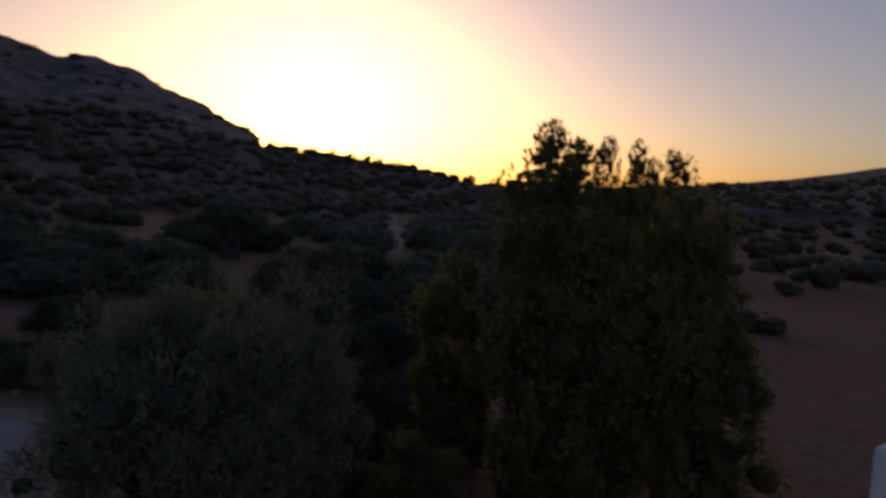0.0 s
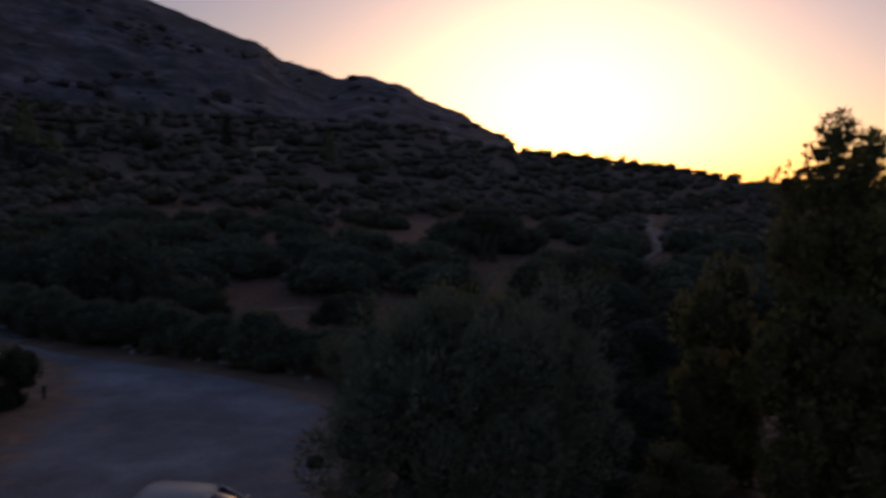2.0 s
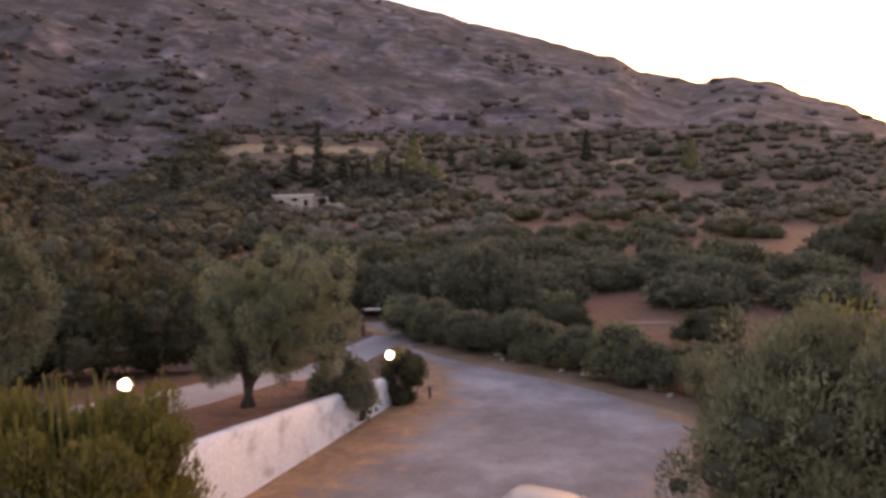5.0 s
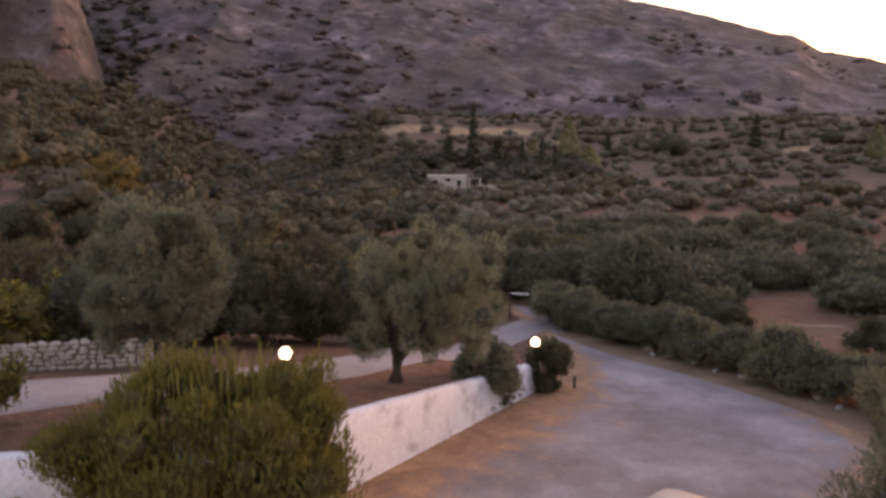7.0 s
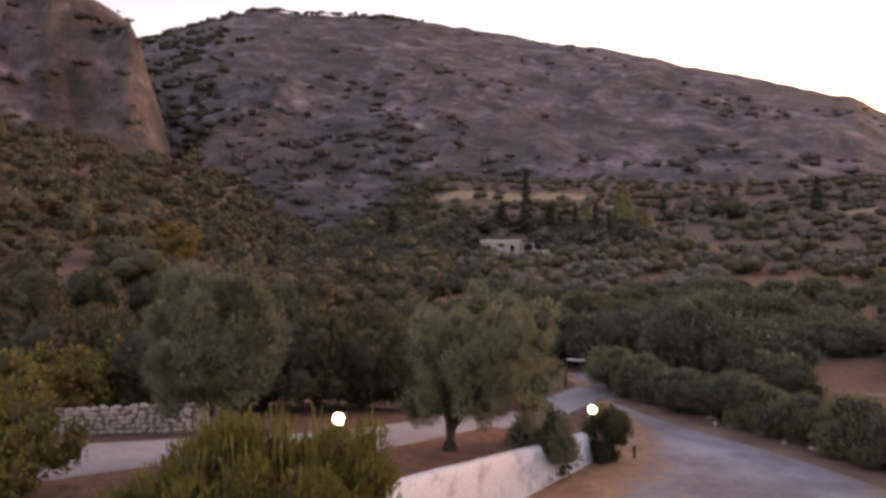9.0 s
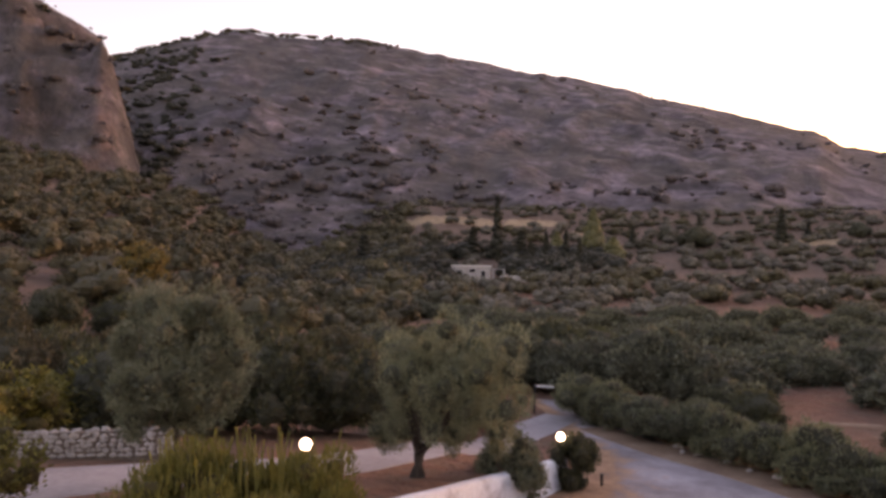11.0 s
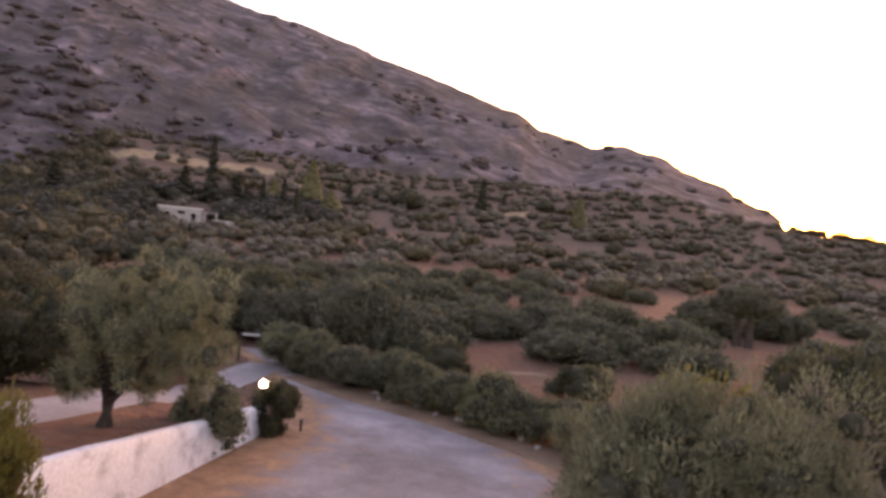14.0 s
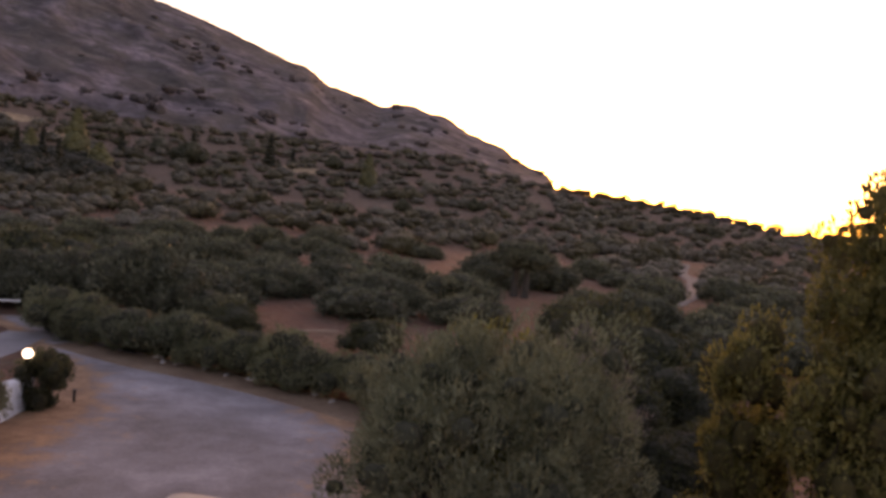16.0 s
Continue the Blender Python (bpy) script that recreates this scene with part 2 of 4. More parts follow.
    return m


GROUND = terrain_material()


# ---- building blocks ----
def mesh_from(name, verts, quads, mats, index=None, smooth=False):
    """A mesh from arrays of corners and of four-cornered faces (a triangle repeats no corner: its fourth is -1)."""
    me = bpy.data.meshes.new(name)
    verts, quads = np.asarray(verts, np.float32), np.asarray(quads, np.int32)
    me.vertices.add(len(verts))
    me.vertices.foreach_set("co", verts.ravel())
    me.loops.add(quads.size)
    me.loops.foreach_set("vertex_index", quads.ravel())
    me.polygons.add(len(quads))
    me.polygons.foreach_set("loop_start", np.arange(0, quads.size, 4, dtype=np.int32))
    me.polygons.foreach_set("use_smooth", np.full(len(quads), smooth, bool))
    if index is not None:
        me.polygons.foreach_set("material_index", np.asarray(index, np.int32))
    for mat in mats:
        me.materials.append(mat)
    me.update(calc_edges=True)
    me.validate()
    return me


def part(name, bm, mat, parent=None, label="", smooth=False):
    me = bpy.data.meshes.new(name)
    bm.to_mesh(me)
    bm.free()
    me.materials.append(mat)
    if smooth:
        me.polygons.foreach_set("use_smooth", np.ones(len(me.polygons), bool))
    ob = new(name, me)
    ob.parent = parent
    return tagged(ob, label)


def part_np(name, verts, quads, mat, parent=None, label="", smooth=False):
    ob = new(name, mesh_from(name, verts, quads, [mat], smooth=smooth))
    ob.parent = parent
    return tagged(ob, label)


def box(bm, size, at=(0, 0, 0), bevel=0.0, turn=None):
    made = bmesh.ops.create_cube(bm, size=1.0)["verts"]
    bmesh.ops.scale(bm, vec=size, verts=made)
    if bevel:
        edges = list({e for v in made for e in v.link_edges})
        made = list({v for f in bmesh.ops.bevel(bm, geom=edges, offset=bevel, segments=2, affect="EDGES", profile=0.6)["faces"] for v in f.verts} | {v for v in made if v.is_valid})
    if turn is not None:
        bmesh.ops.transform(bm, matrix=turn, verts=made)
    bmesh.ops.translate(bm, vec=at, verts=made)
    return bm


def tube(path, radii, sides=7):
    """Corners and faces of a tapered round limb along a path."""
    path, ring = np.asarray(path, float), np.linspace(0, 2 * math.pi, sides, endpoint=False)
    verts = []
    for i, p in enumerate(path):
        d = path[min(i + 1, len(path) - 1)] - path[max(i - 1, 0)]
        d = d / (np.linalg.norm(d) + 1e-9)
        u = np.cross(d, (0.31, 0.93, 0.17))
        u /= np.linalg.norm(u)
        w = np.cross(d, u)
        verts += [p + radii[i] * (math.cos(a) * u + math.sin(a) * w) for a in ring]
    quads = [(i * sides + j, i * sides + (j + 1) % sides, (i + 1) * sides + (j + 1) % sides, (i + 1) * sides + j)
             for i in range(len(path) - 1) for j in range(sides)]
    return np.array(verts), np.array(quads)


def joined(pieces):
    verts, quads, n = [], [], 0
    for v, q in pieces:
        verts.append(v)
        quads.append(q + n)
        n += len(v)
    return np.concatenate(verts), np.concatenate(quads)


def unit(v):
    return v / (np.linalg.norm(v, axis=-1, keepdims=True) + 1e-9)


def leaves(rng, clumps, radii, per, length, width, up=0.25, flat=1.0, inner=0.3):
    """Pointed leaves round many clump centres: corners and faces. They lie like shingles on their clump, tips up by up."""
    middle = clumps.mean(axis=0)
    spread = clumps.std(axis=0) + 0.05
    centre = np.repeat(clumps, per, axis=0)
    rad = np.repeat(radii, per)
    out = unit(rng.normal(size=(len(centre), 3)))
    r = rng.uniform(inner, 1.0, len(centre)) ** 0.45
    at = centre + out * (rad * r)[:, None] * np.array([1, 1, flat])
    crown_out = unit((at - middle) / spread)
    face = unit(out * 0.75 + crown_out * 0.5 + rng.normal(size=out.shape) * 0.38 + np.array([0, 0, 0.15]))
    axis = unit(out * 0.7 + crown_out * 0.35 + rng.normal(size=out.shape) * 0.55 + np.array([0, 0, up * 1.6]))
    face = face + rng.normal(size=out.shape) * 0.25
    side = unit(np.cross(axis, face) + rng.normal(size=out.shape) * 0.05)
    ln = (length * rng.uniform(0.6, 1.4, len(at)))[:, None]
    wd = (width * rng.uniform(0.7, 1.3, len(at)))[:, None]
    bend = face * ln * 0.1
    at = at - axis * ln * 0.35
    verts = np.stack([at, at + axis * ln * 0.5 + side * wd + bend, at + axis * ln, at + axis * ln * 0.5 - side * wd + bend], 1).reshape(-1, 3)
    return verts, np.arange(len(verts)).reshape(-1, 4)


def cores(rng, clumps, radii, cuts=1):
    """Uneven foliage masses inside the clumps; near crowns colour them dark as shade."""
    line = np.linspace(-1, 1, cuts + 1)
    verts, quads, index = [], [], {}

    def corner(p):
        key = tuple(np.round(p, 4))
        if key not in index:
            index[key] = len(verts)
            verts.append(p)
        return index[key]

    for axis in range(3):
        for sign in (-1, 1):
            for i in range(cuts):
                for j in range(cuts):
                    ring = []
                    for a, b in ((i, j), (i + 1, j), (i + 1, j + 1), (i, j + 1)):
                        p = np.zeros(3)
                        p[axis], p[(axis + 1) % 3], p[(axis + 2) % 3] = sign, line[a], line[b]
                        ring.append(corner(p))
                    quads.append(ring if sign > 0 else ring[::-1])
    ball, faces = unit(np.array(verts)), np.array(quads)
    n, k = len(clumps), len(ball)
    wave = np.sin(np.einsum("kc,ncd->nkd", ball * 2.6, rng.normal(size=(n, 3, 3))) + rng.uniform(0, 6, (n, 1, 3))).mean(axis=2)
    v = clumps[:, None, :] + ball[None] * (radii[:, None] * (1 + 0.3 * wave + rng.uniform(-0.07, 0.07, (n, k))))[..., None]
    return v.reshape(-1, 3), (faces[None] + (np.arange(n) * k)[:, None, None]).reshape(-1, 4)


def foliage(rng, clumps, radii, per, leaf, up, cuts, core=0.6, plume=1.0):
    """Leaves over inner masses coloured as shade: corners, faces, and which of the two materials each face has."""
    lv, lq = leaves(rng, clumps, radii * (1.5 - 0.5 * plume), per, leaf[0], leaf[1], up, plume * plume)
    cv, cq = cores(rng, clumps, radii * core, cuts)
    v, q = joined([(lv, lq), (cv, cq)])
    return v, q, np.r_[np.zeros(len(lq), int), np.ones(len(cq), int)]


def dome(rng, lobes, half, tall, per, leaf, cuts, low=0.2, heart=8):
    """A dense rounded crown of swelling lobes, leafy all over: corners, faces, and which of them lie inside."""
    k = np.arange(lobes) + 0.5
    turn, z = k * 2.4 + rng.uniform(0, 6), k / lobes
    flat = np.sqrt(1 - z * z) * rng.uniform(0.8, 1.15, lobes)
    c = np.stack([np.cos(turn) * flat * half * 0.68, np.sin(turn) * flat * half * 0.68, tall * (low + z * (0.66 - low))], 1)
    c += rng.normal(size=c.shape) * half * 0.07
    c[:, 2] += rng.normal(size=lobes) * tall * 0.06
    radii = half * (0.27 + 0.8 / lobes) * rng.uniform(0.55, 1.3, lobes)
    lv, lq = leaves(rng, c, radii * 1.2, per, leaf[0], leaf[1], 0.55, inner=0.25)
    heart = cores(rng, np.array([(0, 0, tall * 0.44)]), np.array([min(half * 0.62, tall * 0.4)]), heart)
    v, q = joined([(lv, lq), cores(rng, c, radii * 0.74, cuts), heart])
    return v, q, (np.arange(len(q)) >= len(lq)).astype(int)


def dome_tree(seed, lobes, half, tall, per, leaf, mat, cuts=3, trunk=0.18, low=0.25):
    """The trunk's and crown's meshes of a dense round tree or shrub."""
    rng = np.random.default_rng(seed)
    v, q, which = dome(rng, lobes, half, tall, per, leaf, cuts, low)
    pieces = []
    for k in range(3):
        a = rng.uniform(0, 6.28)
        out = np.array([math.cos(a), math.sin(a), 0]) * half * 0.35
        pieces.append(tube([(0, 0, -0.25), (0, 0, 0.1), out * 0.25 + (0, 0, tall * 0.15), out + (0, 0, tall * 0.45)], trunk * np.array([1.4, 1.0, 0.7, 0.3]), 7))
    tv, tq = joined(pieces)
    return mesh_from("trunk", tv, tq, [BARK], smooth=True), mesh_from("crown", v, q, [mat, INNER_SHADE], which)


def crown_clumps(rng, n, size, base, lumps=0.35, shell=0.55):
    """Clump centres in an uneven egg: size = half width x, y and height; base = height of its underside."""
    d = unit(rng.normal(size=(n, 3)))
    k = rng.normal(size=(3, 3)) * 1.6
    wob = 1 + lumps * np.sin(d @ k[0] * 2 + 1) * np.cos(d @ k[1] * 1.7) * 0.9
    r = rng.uniform(shell ** 3, 1, n) ** (1 / 3) * wob
    p = d * r[:, None] * np.array([size[0], size[1], size[2] / 2])
    p[:, 2] += base + size[2] / 2
    return p


def tree_meshes(seed, size, base, clumps, clump_radius, per, leaf, trunk_radius, leaf_mat, limbs=6, stems=1, lumps=0.35, up=0.25, lean=0.2, shell=0.5, cuts=2, core=0.56, shift=(0, 0), fork=0.6, plume=1.0):
    """The trunk's and crown's meshes of one tree, standing at the origin."""
    rng = np.random.default_rng(seed)
    c = crown_clumps(rng, clumps, size, base, lumps, shell) + np.array([shift[0], shift[1], 0])
    pieces = []
    for s in range(stems):
        off = rng.normal(size=2) * 0.15 * (stems > 1)
        top = np.array([rng.normal() * lean, rng.normal() * lean, base + size[2] * 0.35])
        knee = np.array([off[0] + rng.normal() * lean * 0.6, off[1] + rng.normal() * lean * 0.6, base * fork + 0.1])
        path = [(off[0] * 1.2, off[1] * 1.2, -0.25), (off[0], off[1], 0.12), knee * 0.5 + np.array([off[0], off[1], 0]) * 0.5, knee, (knee + top) / 2 + rng.normal(size=3) * 0.08, top]
        pieces.append(tube(path, trunk_radius * np.array([1.5, 1.15, 0.95, 0.8, 0.5, 0.25]), 8))
        for k in range(limbs):
            goal = c[rng.integers(len(c))] * np.array([0.85, 0.85, 1])
            mid = knee * 0.45 + goal * 0.55 + rng.normal(size=3) * 0.1 * size[0]
            pieces.append(tube([knee, knee * 0.75 + mid * 0.25, mid, goal], trunk_radius * np.array([0.6, 0.45, 0.28, 0.08]), 6))
    tv, tq = joined(pieces)
    v, q, which = foliage(rng, c, clump_radius * rng.uniform(0.6, 1.35, len(c)), per, leaf, up, cuts, core, plume)
    return mesh_from("trunk", tv, tq, [BARK], smooth=True), mesh_from("crown", v, q, [leaf_mat, INNER_WARM_SHADE if leaf_mat in (YELLOW_LEAF, AMBER_LEAF, POPLAR_LEAF) else INNER_OLIVE_SHADE if leaf_mat is OLIVE else INNER_SHADE], which, which > 0)


def plant(name, meshes, at, turn=0.0, scale=(1, 1, 1), label="", category="tree", group=""):
    """A tree or shrub as one thing: an Empty at its foot over trunk and crown."""
    top = tagged(new(name), label, category, group)
    for me in meshes:
        if me is not None:
            new(me.name.split(".")[0], me).parent = top
    top.matrix_world = Matrix.LocRotScale(at, Euler((0, 0, turn)), scale)
    return top


def polar(bearing, distance):
    a = np.radians(bearing)
    return -np.sin(a) * distance, np.cos(a) * distance


# ---- terrain ----
# bearing, elevation angle of the crest as seen from the house, its distance
MOUNTAIN = np.array([(-30, -4, 700), (-25.6, 0.8, 700), (-24.6, 3.45, 700), (-22.8, 4.1, 720), (-20.7, 5.2, 740), (-18.2, 6.05, 760), (-15.8, 7.35, 780), (-12.6, 7.75, 800),
                     (-10.9, 7.45, 810), (-6.7, 8.7, 830), (-5.7, 9.45, 830), (1.9, 11.75, 860), (10, 13.9, 880), (20.2, 15.65, 900), (27.6, 16.75, 900),
                     (37.4, 16.75, 880), (40.4, 16.0, 860), (43.3, 15.0, 840), (45.7, 14.0, 830), (60, 13, 800), (95, 8, 800)])
SPUR = np.array([(-110, 5, 620), (-80, 4.8, 620), (-69.4, 3.6, 620), (-64, 2.55, 600), (-58, 1.75, 560), (-52, 1.0, 480), (-45.3, 0.55, 420), (-43, 0.65, 400), (-38, 1.3, 370),
                 (-33, 1.75, 350), (-28, 2.35, 345), (-24, 2.6, 350), (-17, 4.4, 370), (-7, 4.5, 380), (6, 4.4, 380), (23, 4.8, 370), (27, 3.6, 370), (33, 1.4, 400),
                 (40, 5.0, 390), (49, 6.6, 370), (55, 7.6, 360), (95, 7, 360)])
WALL_LINE = np.array([(-24.6, 6.8), (-18.6, 10.6), (-13.2, 14.1), (-10.6, 15.9), (-9.55, 18.6), (-8.1, 24.3), (-6.43, 31.0)])  # the whitewashed retaining wall


def smooth(x):
    x = np.clip(x, 0, 1)
    return x * x * (3 - 2 * x)


def wall_side(x, y):
    """Distance to the retaining wall's line, positive on the terrace behind it."""
    best, sign = np.full(np.shape(x), 1e9), np.ones(np.shape(x))
    for (ax, ay), (bx, by) in zip(WALL_LINE[:-1], WALL_LINE[1:]):
        dx, dy = bx - ax, by - ay
        t = np.clip(((x - ax) * dx + (y - ay) * dy) / (dx * dx + dy * dy), 0, 1)
        d = np.hypot(x - ax - t * dx, y - ay - t * dy)
        cross = dx * (y - ay) - dy * (x - ax)
        sign = np.where(d < best - 1e-9, np.sign(cross), sign)
        best = np.minimum(best, d)
    return best * sign


def terrace_height(x, y):
    return np.clip(2.25 - (y - 17.5) * 0.092, 0, 2.3)


def lattice(i, j, seed):
    h = np.sin(i * 127.1 + j * 311.7 + seed * 74.7) * 43758.5453
    return (h - np.floor(h)) * 2 - 1


def rough_noise(x, y, scale, seed, octaves=4):
    """Smooth unevenness of about -1 to 1, coarse to fine."""
    x, y = np.asarray(x, float) / scale + seed * 13.7, np.asarray(y, float) / scale - seed * 7.3
    total, gain = 0.0, 0.62
    for _ in range(octaves):
        i, j = np.floor(x), np.floor(y)
        u, v = x - i, y - j
        u, v = u * u * (3 - 2 * u), v * v * (3 - 2 * v)
        total = total + gain * ((lattice(i, j, seed) * (1 - u) + lattice(i + 1, j, seed) * u) * (1 - v) + (lattice(i, j + 1, seed) * (1 - u) + lattice(i + 1, j + 1, seed) * u) * v)
        x, y, gain = x * 2.03, y * 2.03, gain * 0.5
    return total


def height(x, y, bare=False):
    x, y = np.asarray(x, float), np.asarray(y, float)
    r, b = np.hypot(x, y), np.degrees(np.arctan2(-x, y))
    se, sd = np.interp(b, SPUR[:, 0], SPUR[:, 1]), np.interp(b, SPUR[:, 0], SPUR[:, 2])
    me, md = np.interp(b, MOUNTAIN[:, 0], MOUNTAIN[:, 1]), np.interp(b, MOUNTAIN[:, 0], MOUNTAIN[:, 2])
    # lower slopes: from the flat by the house up to the foot of the rock
    sz = H + sd * np.tan(np.radians(se)) - np.where(b < -23, 0.2, 2.0)
    left = smooth((b - 28) / 22)
    power = 2.2 - 0.9 * left
    u = np.clip((r - (60 - 18 * left)) / (sd - (60 - 18 * left)), 0, 1.0)
    low = sz * u ** power
    past = np.clip((r - sd) / 260, 0, 1)
    low = low - 30 * smooth(past)
    # the mountain behind
    mz = H + md * np.tan(np.radians(me))
    v = np.clip((r - 300) / (md - 300), 0, 1)
    gully = 1 - 2 * np.abs(rough_noise(b * 9 + r * 0.12, r * 0.35, 70, 3))
    body = np.clip(v * (1 - v) * 4, 0, 1)
    body = body * np.clip((mz - 30) / 150, 0.05, 1.2)
    rock = 10 + (mz - 10) * (0.25 * v + 0.75 * v ** 1.25) + gully * 4 * body + rough_noise(x, y, 34, 7) * 5 * body + (1 - 2 * np.abs(rough_noise(x, y, 110, 15))) * 4 * body + (1 - 2 * np.abs(rough_noise(x, y, 22, 16, 3))) * 2.0 * body
    rock = rock + rough_noise(b, 0 * b, 0.9, 31) * 2.5 * smooth(v * 4 - 3)
    rock = np.where(r > md, mz - (r - md) * 0.5, rock)
    rock = np.where(r < 300, -50, rock)
    # the crag on the left with its sheer edge
    edge = 46.4 - (r - 400) * 0.002 + rough_noise(r, b * 4, 60, 9) * 0.4
    lean = np.interp(b, [43.6, 44.2, 45.0, 45.7, 46.2, 47.4, 49, 52, 58, 70, 95], [4, 8.6, 11.5, 13.7, 15.2, 15.9, 16.6, 18, 20, 20, 16])
    cz = H + 470 * np.tan(np.radians(lean))
    w = np.clip((r - 372) / 98, 0, 1)
    crag = 30 + (cz - 30) * w ** 0.75 + (rough_noise(x, y, 30, 13) * 14 + (1 - 2 * np.abs(rough_noise(b * 6, r, 26, 14))) * 12 + rough_noise(x, y, 12, 18) * 5) * w * (1 - w) * 4 + rough_noise(b, 0 * b, 0.7, 33) * 4 * w
    crag = np.where(r > 470, cz - (r - 470) * 0.7, crag)
    crag = np.where((r < 372) | (b < 43.6), -50, crag)
    if bare:  # how far the rock stands out over the earth of the lower slopes
        return smooth((np.maximum(rock, crag) - low + 3) / 10)
    z = np.maximum(np.maximum(low, rock), crag)
    z = z + rough_noise(x, y, 40, 5) * 0.9 * smooth((r - 60) / 60)
    # the yard, and the terrace behind the retaining wall
    side = wall_side(x, y)
    up = smooth((side + 0.05) / (0.3 + np.clip(y - 29.3, 0, 20) * 1.5)) * terrace_height(x, y) * smooth((37 - y) / 6)
    up = up * (1 - (1 - smooth((33.5 - y) / 4)) * smooth((6 - side) / 3))
    up = up * smooth((80 - r) / 30)
    return z + up * (r < 90)


def ground_sheet():
    fine = np.arange(-82, 82.01, 0.4)
    coarse = np.arange(86, 278, 5.0)
    bearing = np.concatenate([fine, coarse])
    rad = [0.5]
    while rad[-1] < 1500:
        rad.append(rad[-1] * (1.013 if 13 < rad[-1] < 48 else 1.025))
    rad = np.array(rad + [2600, 4200])
    rr, bb = np.meshgrid(rad, bearing, indexing="ij")
    x, y = polar(bb, rr)
    wrapped = np.where(bb > 180, bb - 360, bb)
    z = height(x, y)
    z = np.where(np.abs(wrapped) > 82, np.minimum(z, 0.05 * np.maximum(rr - 40, 0)), z)
    n, k = len(rad), len(bearing)
    verts = np.stack([x, y, z], -1).reshape(-1, 3)
    i, j = np.meshgrid(np.arange(n - 1), np.arange(k), indexing="ij")
    j2 = (j + 1) % k
    quads = np.stack([i * k + j, (i + 1) * k + j, (i + 1) * k + j2, i * k + j2], -1).reshape(-1, 4)[:, ::-1]
    me = mesh_from("ground", verts, quads, [GROUND], smooth=True)
    dry = np.zeros(x.shape)
    for cb, cr, wide, deep in [(c, 337 + 3 * math.sin(c), 13, 9) for c in (13.6, 15.2, 18.6, 20.2, 21.8, 23.4, 25.0, 26.4)] + [(10.6, 312, 12, 8), (-5.5, 300, 16, 8), (31, 300, 12, 6)]:
        cx, cy = polar(cb, cr)
        dry = np.maximum(dry, np.exp(-(((x - cx) * np.cos(np.radians(cb)) + (y - cy) * np.sin(np.radians(cb))) / wide) ** 2 - ((rr - cr) / deep) ** 2))
    ochre = np.zeros(x.shape)
    for cb, cr, wide in ((19.8, 565, 16), (17.6, 552, 15), (16.0, 540, 13), (10.0, 528, 14), (26.3, 610, 16), (49.8, 431, 11), (45.9, 396, 7), (2.0, 500, 16)):
        cx, cy = polar(cb, cr)
        ochre = np.maximum(ochre, 0.5 * np.exp(-((x - cx) ** 2 + (y - cy) ** 2) / wide ** 2))
    for layer, value in (("rock", height(x, y, True)), ("dry", dry), ("ochre", ochre), ("shrubby", smooth((wrapped - 8) / 20) * (wrapped < 46))):
        me.attributes.new(layer, "FLOAT", "POINT").data.foreach_set("value", np.clip(value, 0, 1).ravel().astype(np.float32))
    ob = new("ground", me)
    return tagged(ob, "rocky mountain, red-earth groves and flat yard ground", "ground", kind="structure")


ground_sheet()


def ribbon(name, line, widths, mat, label, category, lift=0.03, step=0.5, level=False):
    """A road laid on the ground along a line, following it."""
    line = np.asarray(line, float)
    seg = np.r_[0, np.cumsum(np.hypot(*np.diff(line, axis=0).T))]
    s = np.arange(0, seg[-1], step)
    px, py, w = np.interp(s, seg, line[:, 0]), np.interp(s, seg, line[:, 1]), np.interp(s, seg, widths)
    for _ in range(6):
        px[1:-1], py[1:-1] = (px[:-2] + px[2:] + 2 * px[1:-1]) / 4, (py[:-2] + py[2:] + 2 * py[1:-1]) / 4
    tx, ty = np.gradient(px), np.gradient(py)
    ln = np.hypot(tx, ty)
    nx, ny = (np.full_like(tx, -1.0), np.zeros_like(tx)) if level else (-ty / ln, tx / ln)
    across = np.array([-1, -0.92, -0.8, -0.5, 0, 0.5, 0.8, 0.92, 1])
    ragged = 1 + 0.14 * rough_noise(s, s * 0, 4, 21, 5)
    x = px[:, None] + nx[:, None] * across * (w * ragged)[:, None] / 2
    y = py[:, None] + ny[:, None] * across * (w * ragged)[:, None] / 2
    z = np.full(x.shape, lift) if level else height(x, y) + lift
    z[:, [0, -1]] -= 0.1
    verts = np.stack([x, y, z], -1).reshape(-1, 3)
    i, j = np.meshgrid(np.arange(len(s) - 1), np.arange(8), indexing="ij")
    quads = np.stack([i * 9 + j, (i + 1) * 9 + j, (i + 1) * 9 + j + 1, i * 9 + j + 1], -1).reshape(-1, 4)[:, ::-1]
    me = mesh_from(name, verts, quads, [mat], smooth=True)
    me.attributes.new("edge", "FLOAT", "POINT").data.foreach_set("value", np.tile(np.abs(across) ** 1.5, len(s)).astype(np.float32))
    ob = new(name, me)
    return tagged(ob, label, category, kind="structure")


ribbon("yard", [(3, -2), (-1, 10), (-2.8, 14), (-1.9, 18.4), (-0.4, 24.3), (0.4, 28), (0.0, 31.3), (-0.6, 33.5), (-2.2, 36.5), (-5.0, 40), (-7.4, 43.5), (-11.2, 50)], [26, 24, 21.8, 18.6, 17.8, 16.6, 13.2, 11.6, 9.8, 7.2, 5.4, 4.2], GRAVEL, "grey gravel parking yard with brown soil along its edges", "yard", level=True)
